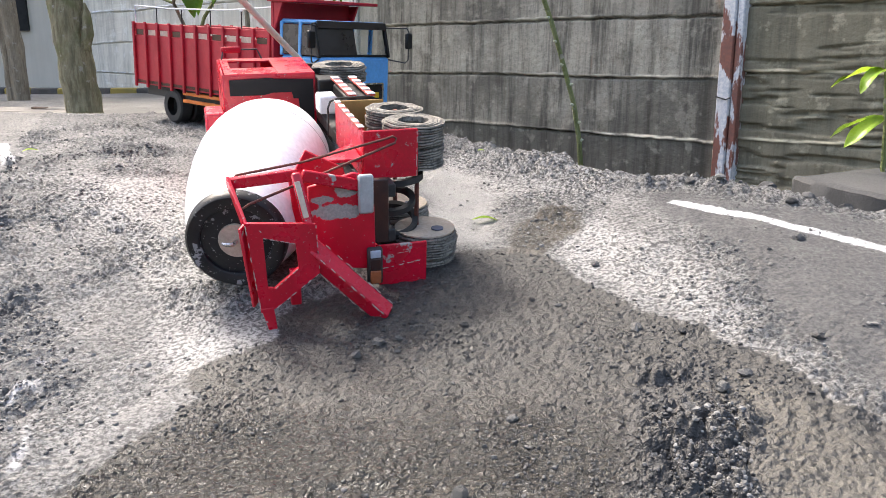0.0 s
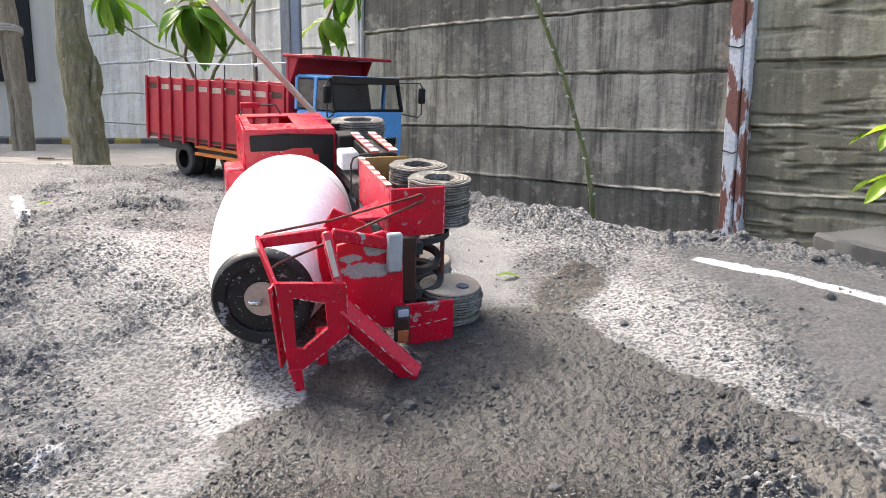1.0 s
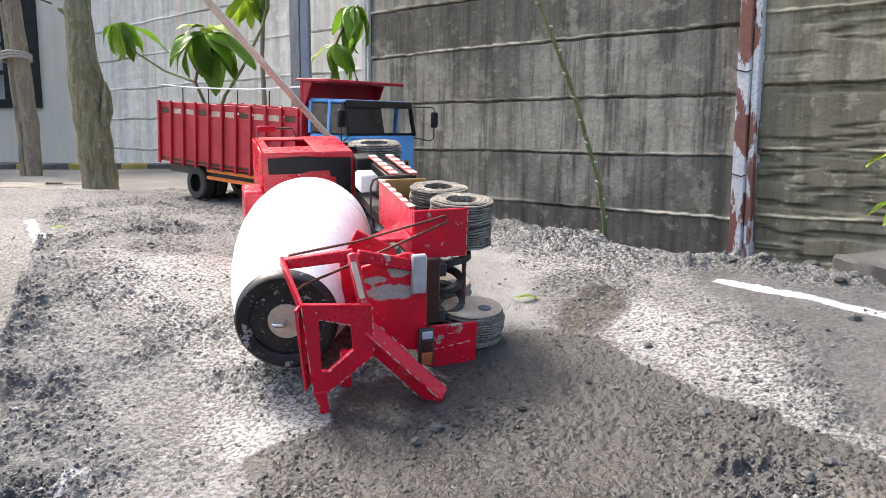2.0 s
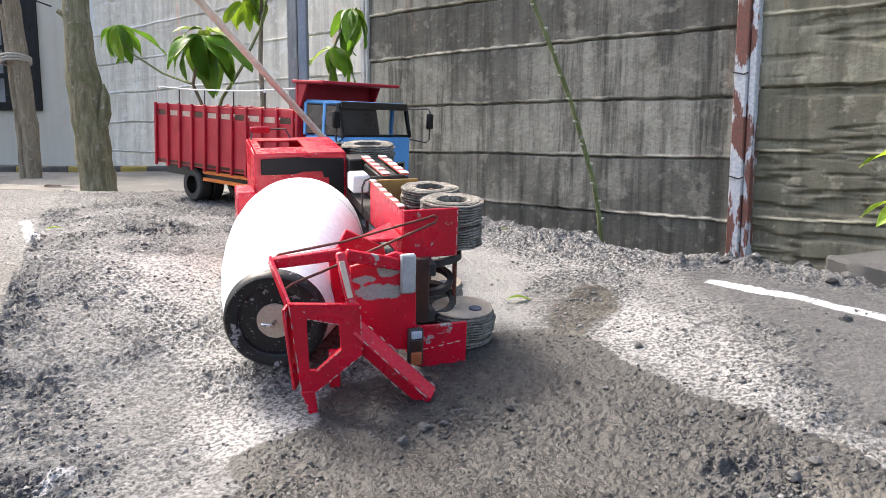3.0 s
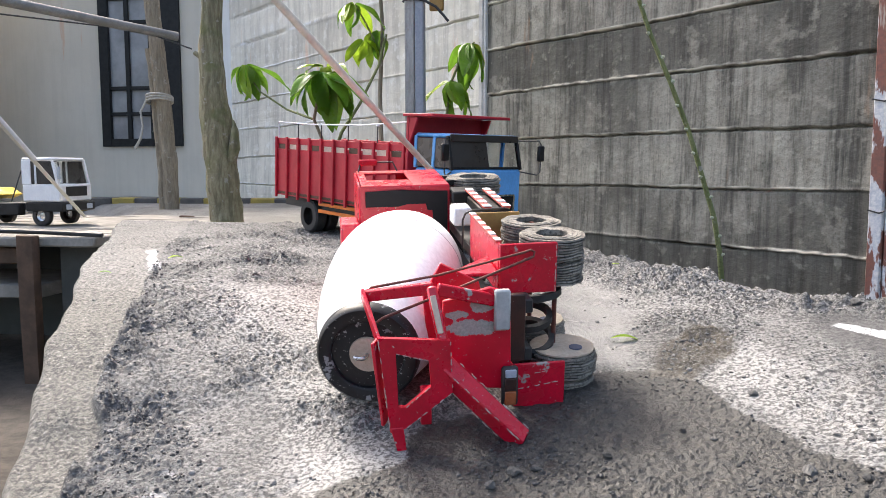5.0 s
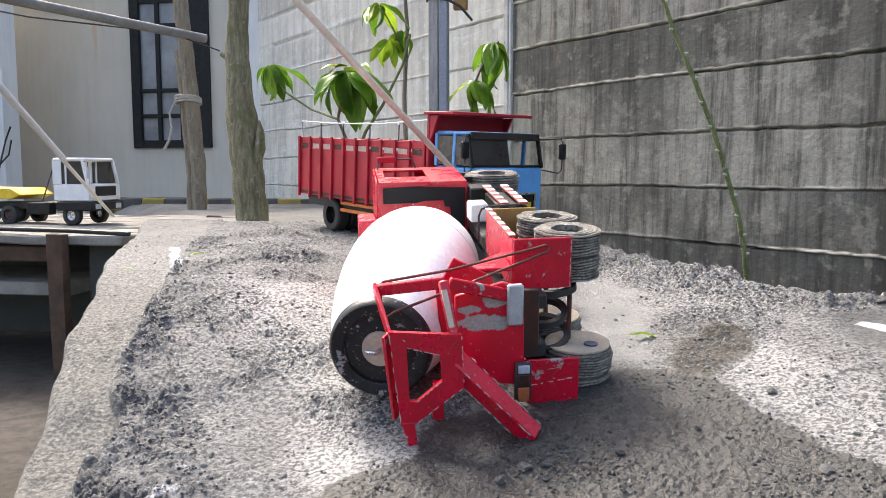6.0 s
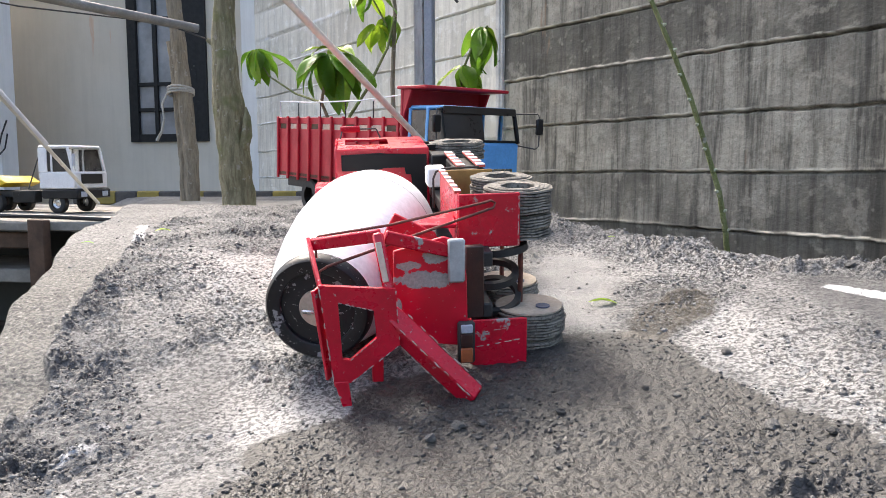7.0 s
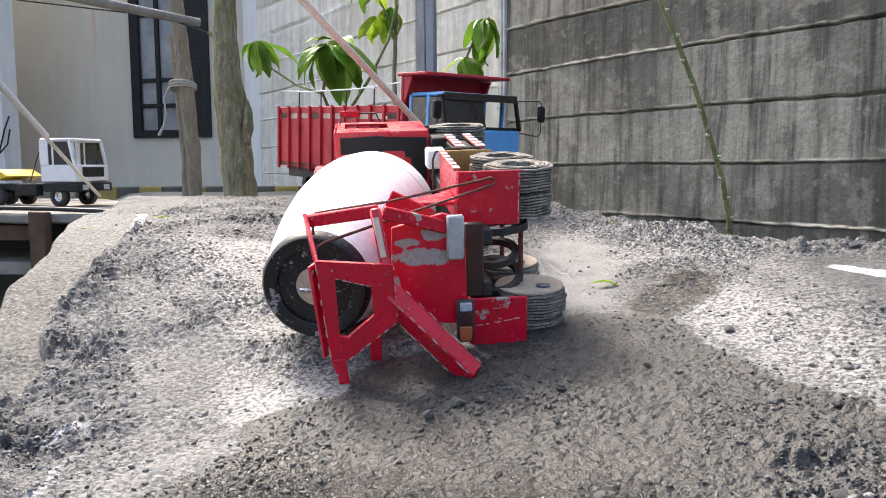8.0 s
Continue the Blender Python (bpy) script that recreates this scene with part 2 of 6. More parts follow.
def concrete_material(name, dark, light, streak=0.6, green=0.0, grime=0.6, pocks=0.35, relief_depth=0.008):
    """Weathered cast concrete with runs of dirt."""
    n = Nodes(name)
    broad = n.noise(1.6, 6, 0.65)
    runs = n.noise(3.2, 6, 0.7, (3.5, 3.5, 0.22))
    grain = n.noise(60, 5, 0.7)
    blot = n.noise(9, 4, 0.6)
    pock = n.voronoi(14)
    c = n.mix(n.ramp(n.math("ADD", broad, n.math("MULTIPLY", n.attribute("tone"), 0.42)), 0.36, 0.7), dark, light)
    c = n.mix(n.ramp(n.noise(5.5, 6, 0.75), 0.5, 0.72, 0, grime), c, tuple(v * w for v, w in zip(dark, (0.62, 0.6, 0.5))))
    c = n.mix(n.ramp(runs, 0.42, 0.66, 0, streak), c, tuple(v * 0.38 for v in dark))
    c = n.mix(n.ramp(blot, 0.55, 0.66, 0, pocks * 1.6), c, tuple(min(1, v * 1.45) for v in light))
    c = n.mix(n.ramp(n.noise(2.1, 4, 0.6, (2.5, 2.5, 0.5)), 0.66, 0.72, 0, 0.55), c, (light[0] * 0.95, light[1] * 0.62, light[2] * 0.45))
    c = n.mix(n.ramp(pock, 0.16, 0.08, 0, pocks), c, tuple(min(1, v * 1.7) for v in light))
    c = n.mix(n.ramp(grain, 0.5, 0.68, 0, grime * 0.7), c, tuple(v * 0.5 for v in dark))
    c = n.mix(n.math("MULTIPLY", n.attribute("lip"), n.ramp(blot, 0.35, 0.55, 0.2, 1.0)), c, tuple(min(1, v * 1.75) for v in light))
    if green:
        c = n.mix(n.ramp(n.noise(2.4, 5), 0.5, 0.7, 0, green), c, (0.12, 0.12, 0.05))
    n.bump(n.math("ADD", n.math("MULTIPLY", blot, 1.5), n.math("MULTIPLY", grain, 0.6)), 0.7, relief_depth)
    return n.done(c, n.ramp(broad, 0.3, 0.7, 0.75, 0.95))


def ground_material():
    """Cement slurry on a slab: dry and pale, wet and dark, by the stains that the mesh carries."""
    n = Nodes("slab_concrete")
    wet, tar, pale, line, rough = n.attribute("wet"), n.attribute("tar"), n.attribute("pale"), n.attribute("line"), n.attribute("rough")
    broad, mid, grain, fine = n.noise(3.0, 6), n.noise(16, 6, 0.7), n.noise(135, 4, 0.7), n.noise(380, 3, 0.7)
    worm = n.noise(135, 3, 0.55, None, 0.6)
    c = n.mix(n.ramp(mid, 0.3, 0.7), (0.18, 0.177, 0.171), (0.25, 0.246, 0.237))
    c = n.mix(n.math("MULTIPLY", pale, n.ramp(mid, 0.3, 0.55, 0.6, 1.0)), c, (0.42, 0.412, 0.396))
    c = n.mix(n.ramp(broad, 0.5, 0.7, 0, 0.4), c, (0.115, 0.113, 0.109))
    c = n.mix(n.math("MULTIPLY", rough, n.ramp(grain, 0.36, 0.62, 0.0, 0.75)), c, (0.105, 0.103, 0.1))
    border = n.attribute("border")
    strip = n.mix(n.ramp(mid, 0.3, 0.7), (0.14, 0.133, 0.116), (0.2, 0.192, 0.17))
    strip = n.mix(n.ramp(n.noise(28, 5, 0.7), 0.52, 0.66, 0, 0.75), strip, (0.13, 0.125, 0.112))
    c = n.mix(border, c, strip)
    c = n.mix(n.ramp(grain, 0.47, 0.57, 0, 0.8), c, (0.045, 0.044, 0.043))
    c = n.mix(n.ramp(fine, 0.52, 0.62, 0, 0.5), c, (0.07, 0.069, 0.067))
    c = n.mix(n.ramp(grain, 0.42, 0.3, 0, 0.6), c, (0.45, 0.443, 0.428))
    c = n.mix(n.math("MULTIPLY", n.attribute("asphalt"), n.ramp(mid, 0.25, 0.45, 0.7, 0.97)), c, n.mix(n.ramp(grain, 0.36, 0.62), (0.098, 0.097, 0.095), (0.055, 0.054, 0.054)))
    # the smooth damp patch: its sky reflection is painted in as paler grey
    c = n.mix(n.math("MULTIPLY", n.attribute("sleek"), 0.85), c, n.mix(n.ramp(mid, 0.35, 0.65), (0.165, 0.165, 0.166), (0.225, 0.223, 0.22)))
    c = n.mix(n.math("MULTIPLY", tar, n.ramp(mid, 0.3, 0.5, 0.55, 1.0)), c, n.mix(n.ramp(grain, 0.35, 0.65), (0.022, 0.023, 0.026), (0.105, 0.105, 0.108)))
    damp = n.mix(n.ramp(mid, 0.35, 0.7), (0.024, 0.023, 0.021), (0.042, 0.04, 0.036))
    damp = n.mix(n.math("MULTIPLY", n.attribute("tan"), 0.85), damp, n.mix(n.ramp(mid, 0.35, 0.7), (0.068, 0.062, 0.051), (0.095, 0.087, 0.073)))
    damp = n.mix(n.ramp(grain, 0.52, 0.64, 0, 0.7), damp, (0.016, 0.016, 0.016))
    damp = n.mix(n.math("MULTIPLY", n.attribute("gloss"), 0.7), damp, n.mix(n.ramp(mid, 0.35, 0.7), (0.042, 0.038, 0.032), (0.066, 0.06, 0.05)))
    damp = n.mix(n.math("MULTIPLY", tar, 0.6), damp, (0.03, 0.03, 0.031))
    edge = n.math("ADD", wet, n.math("MULTIPLY", n.math("SUBTRACT", mid, 0.5), 0.5))
    soaked = n.ramp(n.math("ADD", edge, n.math("MULTIPLY", n.math("SUBTRACT", grain, 0.5), 0.7)), 0.36, 0.6)
    c = n.mix(soaked, c, damp)
    brown = n.attribute("brown")
    c = n.mix(n.math("MULTIPLY", brown, n.ramp(grain, 0.3, 0.6, 0.55, 0.95)), c, n.mix(n.ramp(mid, 0.35, 0.65), (0.045, 0.038, 0.028), (0.085, 0.073, 0.055)))
    chalk = n.math("MULTIPLY", line, n.math("MULTIPLY", n.ramp(mid, 0.28, 0.42), n.ramp(grain, 0.62, 0.5, 0.15, 1.0)))
    c = n.mix(chalk, c, (0.72, 0.72, 0.73))
    shine = n.ramp(n.math("ADD", n.attribute("gloss"), n.math("MULTIPLY", n.math("SUBTRACT", broad, 0.5), 1.2)), 0.1, 0.9)
    r = n.mix(soaked, n.ramp(mid, 0.3, 0.7, 0.7, 0.92), n.mix(shine, n.ramp(mid, 0.35, 0.65, 0.42, 0.6), n.ramp(grain, 0.4, 0.6, 0.07, 0.26)))
    r = n.mix(tar, r, 0.5)
    r = n.mix(n.attribute("sleek"), r, 0.3)
    dry_height = n.math("MULTIPLY", n.math("ADD", grain, n.math("MULTIPLY", fine, 0.4)), n.ramp(rough, 0.0, 0.6, 0.45, 1.0))
    wet_height = n.math("ADD", n.math("MULTIPLY", worm, n.ramp(shine, 0.0, 1.0, 0.7, 1.7)), n.math("MULTIPLY", grain, 0.3))
    n.bump(n.mix(soaked, dry_height, wet_height), 1.0, 0.0075)
    return n.done(c, r)


layered_tyre = tyre_material()
wall_concrete = concrete_material("wall_concrete", (0.135, 0.126, 0.102), (0.37, 0.345, 0.282), 0.9, 0, 0.6, 0.17)
olive_concrete = concrete_material("olive_concrete", (0.21, 0.19, 0.13), (0.34, 0.31, 0.22), 0.6, 0.5)
pale_concrete = concrete_material("pale_concrete", (0.62, 0.585, 0.5), (0.8, 0.765, 0.67), 0.4, 0, 0.2, 0.2)
grey_render = concrete_material("grey_render", (0.6, 0.548, 0.455), (0.65, 0.597, 0.505), 0.08, 0, 0.05, 0.0, 0.003)
white_render = concrete_material("white_render", (0.77, 0.76, 0.73), (0.83, 0.82, 0.79), 0.12, 0, 0.06, 0.05, 0.004)
slab_concrete = ground_material()


# ---- the slab's relief ----
def left_edge(y):
    return -0.88 - 0.515 * (y - 1.18) + 0.005 * np.sin(y * 11) + 0.004 * np.sin(y * 31)


def right_edge(y):
    back = 0.43 - 0.5 * (y - 2.0)
    mid = 0.43 - 1.0 * (y - 2.0)
    front = 0.80 - 1.6 * (y - 1.63)
    return np.where(y > 2.0, back, np.where(y > 1.63, mid, front)) + 0.015 * np.sin(y * 9) + 0.01 * np.sin(y * 23)


def lie(x, y):
    """The slab's height without its crumbs."""
    x, y = np.asarray(x, float), np.asarray(y, float)
    z = 0.2 * np.tanh((y - 1.25) / 1.35)
    z = z + 0.15 * 0.06 * np.log1p(np.exp((np.minimum(x, 0.6) - 0.06) / 0.06)) * step(3.2 - y, 0.2, 1.0)
    z = z + 0.042 * step(-x, 0.55, 0.95) * step(y, 1.2, 1.6) * (1 - step(y, 2.2, 2.8))
    z = z - 0.02 * blob(x, y, -0.62, 1.2, 0.3, 0.25)
    return z


def tar_zone(x, y):
    """Black crumbly leavings."""
    rough = step(fractal(x * 11, y * 11, 31, 3), 0.36, 0.55)
    left = patch(x, y, TAR_LEFT, 0.05, 0.05) + 0.9 * patch(x, y, TAR_RIM, 0.03, 0.03, 311)
    ridge = 0.9 * patch(x, y, RIDGE, 0.03, 0.05, 313)
    right = patch(x, y, TAR_RIGHT, 0.03, 0.04, 317)
    return np.clip((left + ridge) * (0.3 + 0.7 * rough) + right * (0.35 + 0.65 * rough), 0, 1) * (1 - rim_zone(x, y))


# stains on the slab, as outlines on its plan; SLEEK outlines a sky reflection
TAR_LEFT = [(-0.82, 1.29), (-0.85, 1.37), (-0.78, 1.36), (-0.66, 1.27), (-0.57, 1.15), (-0.54, 1.0), (-0.72, 1.0)]
TAR_RIM = [(-0.93, 1.58), (-1.07, 1.85), (-1.02, 1.88), (-0.92, 1.69), (-0.84, 1.48), (-0.8, 1.32), (-0.83, 1.32)]
RIDGE = [(-1.2, 2.1), (-1.09, 2.2), (-1.01, 2.36), (-0.85, 2.41), (-0.75, 2.32), (-0.85, 2.24), (-0.95, 2.16), (-1.02, 2.05), (-1.1, 2.0)]
TAR_RIGHT = [(0.28, 1.05), (0.35, 1.06), (0.37, 1.01), (0.35, 0.9), (0.34, 0.6), (0.2, 0.6), (0.24, 0.93)]
WET = [(-0.26, 1.23), (-0.31, 1.18), (-0.37, 1.14), (-0.35, 1.06), (-0.37, 0.99), (-0.42, 0.9), (-0.46, 0.83), (-0.52, 0.3), (0.62, 0.3), (0.53, 0.85), (0.47, 0.97), (0.43, 1.07), (0.39, 1.15),
       (0.32, 1.27), (0.27, 1.34), (0.22, 1.4), (0.21, 1.49), (0.16, 1.54), (0.1, 1.59), (0.02, 1.58), (-0.1, 1.46), (-0.2, 1.36), (-0.28, 1.3)]
GLOSSY = [(-0.55, 0.3), (-0.5, 0.9), (-0.3, 1.06), (-0.1, 1.05), (0.05, 1.02), (0.2, 1.0), (0.22, 0.3)]
TAN = [(0.39, 1.04), (0.43, 0.97), (0.47, 0.9), (0.5, 0.7), (0.33, 0.7), (0.35, 0.9), (0.37, 0.99)]
PALE_RIGHT = [(0.22, 1.52), (0.25, 1.63), (0.33, 1.71), (0.38, 1.58), (0.43, 1.46), (0.44, 1.29), (0.47, 1.16), (0.49, 0.95), (0.45, 1.0), (0.41, 1.12), (0.36, 1.22), (0.29, 1.33), (0.22, 1.41)]
PALE_LEFT = [(-0.91, 1.98), (-0.86, 2.05), (-0.68, 2.12), (-0.5, 2.05), (-0.4, 1.65), (-0.4, 1.42), (-0.29, 1.24), (-0.38, 1.14), (-0.48, 1.21), (-0.5, 1.4), (-0.75, 1.66), (-0.87, 1.8)]
BROWN = [(0.13, 1.55), (0.16, 1.69), (0.22, 1.78), (0.28, 1.76), (0.29, 1.69), (0.27, 1.61), (0.22, 1.55), (0.19, 1.52)]
SLEEK = [(-0.08, 2.2), (0.03, 2.2), (0.1, 1.94), (0.13, 1.76), (0.09, 1.6), (0.0, 1.62), (-0.06, 1.75)]
SMOOTH = [[(-0.45, 1.28), (-0.33, 1.26), (-0.27, 1.23), (-0.37, 1.13), (-0.42, 1.17)], [(-0.48, 0.96), (-0.41, 1.1), (-0.34, 1.08), (-0.37, 0.99), (-0.41, 0.9), (-0.5, 0.8)], [(-0.9, 1.98), (-0.69, 2.14), (-0.5, 2.0), (-0.74, 1.88)]]
ASPHALT = [(0.44, 1.75), (0.5, 1.74), (0.6, 1.68), (1.2, 1.3), (1.2, 0.6), (0.62, 0.7), (0.53, 0.95), (0.5, 1.1), (0.49, 1.23), (0.5, 1.39), (0.48, 1.54)]


def asphalt_zone(x, y):
    """Dark smooth ground round the painted line."""
    return patch(x, y, ASPHALT, 0.035, 0.05, 33)


def rim_zone(x, y):
    """The bare strip along the slab's left edge, where the slurry stops short."""
    d = x - left_edge(y) + 0.05 * (fractal(x * 7, y * 7, 53, 3) - 0.5) + 0.02 * (fractal(x * 40, y * 40, 57, 2) - 0.5)
    wide = 0.115 + 0.1 * (y - 1.2)
    return 1 - step(d, wide - 0.006, wide + 0.006)


def wet_zone(x, y):
    return patch(x, y, WET, 0.03, 0.04, 41)


def crumbs(x, y):
    """How rough the slab is, 0 smooth to 1 strewn with lumps."""
    tar = tar_zone(x, y)
    r = 0.34 + 0.7 * step(fractal(x * 5, y * 5, 61, 4), 0.42, 0.6)
    r = r + 0.9 * tar + 0.5 * patch(x, y, BROWN, 0.03, 0.03)
    edge = np.clip(1 - np.abs(x - right_edge(y) + 0.12) / 0.16, 0, 1) * step(y, 1.4, 1.7)
    r = r + 0.8 * edge + 0.7 * blob(x, y, -0.4, 1.37, 0.13, 0.07, -20)
    sleek = 0.85 * patch(x, y, SLEEK, 0.05, 0.04)
    sleek = np.maximum(sleek, 0.55 * patch(x, y, PALE_RIGHT, 0.05, 0.05, 307))
    for outline in SMOOTH:
        sleek = np.maximum(sleek, 0.85 * patch(x, y, outline, 0.03, 0.03))
    return r * (1 - 0.75 * asphalt_zone(x, y)) * (1 - 0.7 * rim_zone(x, y)) * (1 - sleek) * (1 - 0.6 * wet_zone(x, y) * (1 - tar))


def granules(x, y, scale, seed):
    """Rounded grains, packed at random: 0 between them to 1 on their tops."""
    jx, jy, size = lattice(seed), lattice(seed + 500), lattice(seed + 900)
    px, py = x * scale, y * scale
    xi, yi = np.floor(px).astype(int), np.floor(py).astype(int)
    top = np.zeros_like(px)
    for i in (-1, 0, 1):
        for j in (-1, 0, 1):
            cx, cy = (xi + i) % 256, (yi + j) % 256
            r = 0.25 + 0.6 * size[cx, cy] ** 1.5
            d2 = ((xi + i + jx[cx, cy] - px) ** 2 + (yi + j + jy[cx, cy] - py) ** 2) / (r * r)
            top = np.maximum(top, np.sqrt(np.clip(1 - d2, 0, 1)) * r)
    return top


def relief(x, y, fine=True):
    z = lie(x, y)
    a = crumbs(x, y)
    z = z + 0.016 * (fractal(x * 4, y * 4, 71, 3) - 0.5) - 0.011 * rim_zone(x, y) * (1 - step(y, 1.8, 2.2))
    z = z + a * 0.016 * (fractal(x * 20, y * 20, 77, 4, 0.6) - 0.5)
    if fine:
        clump = step(fractal(x * 13, y * 13, 87, 3), 0.44, 0.62)
        z = z + (0.15 + a) * 0.0095 * (fractal(x * 70, y * 70, 81, 3, 0.65) - 0.5)
        z = z + (0.25 + a) * (0.4 + 0.6 * clump) * 0.0052 * granules(x, y, 115, 83)
        z = z + a * clump * 0.012 * granules(x + 0.013 * z, y, 52, 84)
        wet = wet_zone(x, y)
        z = z + wet * 0.0042 * (fractal(x * 120, y * 120, 91, 2) - 0.5)
    return z


def build_slab():
    ys = [-1.3]
    while ys[-1] < 3.62:
        ys.append(ys[-1] + (0.04 if ys[-1] < 0.62 else 0.0025 * ys[-1]))
    y = np.array(ys)
    lo, hi = left_edge(y), np.minimum(right_edge(y), 1.75)
    core_lo = np.clip(-0.78 * y - 0.1, lo, None)
    core_hi = np.clip(np.maximum(0.62 * y + 0.12, core_lo + 0.2), None, hi)
    f, few = np.linspace(0, 1, 810), np.linspace(0, 1, 26)
    X = np.concatenate([lo[:, None] + (core_lo - lo)[:, None] * few[None, :-1], core_lo[:, None] + (core_hi - core_lo)[:, None] * f[None, :], core_hi[:, None] + (hi - core_hi)[:, None] * few[None, 1:]], 1)
    n = X.shape[1]
    Y = np.repeat(y[:, None], n, 1)
    Z = relief(X, Y)
    rim = np.minimum((X - lo[:, None]), (hi[:, None] - X))
    Z = Z - 0.014 * np.clip(1 - rim / 0.016, 0, 1) ** 2
    Z = Z - 0.03 * np.clip(1 - (3.62 - Y) / 0.05, 0, 1) ** 2
    verts = np.stack([X, Y, Z], -1).reshape(-1, 3)
    rows = len(y)
    i = np.arange(rows * n).reshape(rows, n)
    quads = np.stack([i[:-1, :-1], i[:-1, 1:], i[1:, 1:], i[1:, :-1]], -1).reshape(-1, 4)
    # the sides go down to the lower ground
    ring = np.concatenate([i[0, :], i[1:, -1], i[-1, -2::-1], i[-2:0:-1, 0]])
    low = verts[ring].copy()
    low[:, 2] = -0.62
    k = len(verts) + np.arange(len(ring))
    sides = np.stack([ring, k, np.roll(k, -1), np.roll(ring, -1)], -1)
    me = bpy.data.meshes.new("concrete_slab")
    me.from_pydata(np.concatenate([verts, low]).tolist(), [], np.concatenate([quads, sides]).tolist())
    me.update()
    zero = np.zeros(len(ring))
    x, yy = verts[:, 0], verts[:, 1]
    wob = 0.012 * (fractal(x * 20, yy * 20, 95, 3) - 0.5)
    t = (x - 0.475) * 0.693 + (yy - 1.70) * -0.721
    across = (x - 0.475) * 0.721 + (yy - 1.70) * 0.693
    line = step(0.013 - np.abs(across + wob), -0.003, 0.003) * step(t, 0.0, 0.01)
    t2 = (x + 1.19) * -0.49 + (yy - 2.2) * 0.87
    a2 = (x + 1.19) * 0.87 + (yy - 2.2) * 0.49
    line = np.maximum(line, step(0.013 - np.abs(a2 + 2 * wob), -0.004, 0.004) * step(t2, -0.14, -0.1) * (1 - step(t2, 0.3, 0.36)))
    a3 = (x + 0.60) * 0.94 + (yy - 1.1) * 0.33
    line = np.maximum(line, 0.55 * step(0.02 - np.abs(a3 + 2 * wob), -0.006, 0.006) * step(fractal(x * 14, yy * 14, 99, 2), 0.48, 0.66) * (1 - step(yy, 1.22, 1.26)))
    pale = np.clip(patch(x, yy, PALE_LEFT, 0.06, 0.06) + 0.75 * patch(x, yy, PALE_RIGHT, 0.035, 0.05, 307) + 0.6 * blob(x, yy, 0.2, 2.1, 0.2, 0.4, 28), 0, 1)
    for name, values in (("wet", wet_zone(x, yy)), ("tar", tar_zone(x, yy)), ("pale", pale), ("line", line), ("border", rim_zone(x, yy) * (1 - 0.75 * step(yy, 1.75, 2.2))), ("asphalt", asphalt_zone(x, yy)), ("rough", np.clip(crumbs(x, yy), 0, 1)),
                         ("brown", patch(x, yy, BROWN, 0.012, 0.025)), ("tan", patch(x, yy, TAN, 0.03, 0.03)), ("gloss", patch(x, yy, GLOSSY, 0.2, 0.09)), ("sleek", patch(x, yy, SLEEK, 0.06, 0.05))):
        at = me.attributes.new(name, "FLOAT", "POINT")
        at.data.foreach_set("value", np.concatenate([values, zero]).astype(np.float32))
    me.materials.append(slab_concrete)
    for p in me.polygons:
        p.use_smooth = True
    ob = new("concrete_slab", me)
    return tagged(ob, "raised concrete slab smeared with pale slurry, wet and dark in the middle", "pavement", kind="structure")


build_slab()


def build_step():
    """A broken thicker slab behind the painted line."""
    bm = bmesh.new()
    prism(bm, [(0.80, 1.87), (0.815, 1.775), (0.88, 1.64), (1.02, 1.5), (1.3, 1.25), (1.9, 1.25), (1.9, 2.0), (1.1, 2.02)], "z", -0.62, 0.160, 0.008)
    bmesh.ops.subdivide_edges(bm, edges=[e for e in bm.edges if e.calc_length() > 0.06], cuts=7, use_grid_fill=True)
    for v in bm.verts:
        n = noise.noise(v.co * 14) * 0.007 + noise.noise(v.co * 45) * 0.004
        v.co += Vector((n, n, n * 0.7))
    tagged(part("slab_step", bm, asphalt_mat), "broken dark edge of a thicker slab", "pavement", kind="structure")


asphalt_mat = plain("asphalt", (0.05, 0.05, 0.05), (0.08, 0.079, 0.078), 9, 0.9, 0, 0.6, 170)
build_step()


def yard_material():
    """Pale trodden cement in the yard, soil with shade painted into it in the hollow beside the slab."""
    n = Nodes("yard")
    broad, mid, grain = n.noise(1.8, 5), n.noise(11, 6, 0.7), n.noise(90, 4, 0.7)
    # near-black tone: the hollow's shade is put into the ground colour
    shaded_soil = n.mix(n.ramp(mid, 0.35, 0.65), (0.022, 0.018, 0.014), (0.06, 0.05, 0.04))
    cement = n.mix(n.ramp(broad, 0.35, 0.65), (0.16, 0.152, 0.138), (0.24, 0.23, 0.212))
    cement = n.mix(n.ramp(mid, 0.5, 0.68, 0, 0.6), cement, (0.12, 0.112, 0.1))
    c = n.mix(n.ramp(n.math("ADD", n.attribute("yard"), n.math("MULTIPLY", n.math("SUBTRACT", mid, 0.5), 0.6)), 0.3, 0.6), shaded_soil, cement)
    c = n.mix(n.ramp(grain, 0.5, 0.65, 0, 0.5), c, (0.05, 0.045, 0.04))
    n.bump(n.math("ADD", mid, n.math("MULTIPLY", grain, 0.3)), 0.7, 0.012)
    return n.done(c, 0.9)


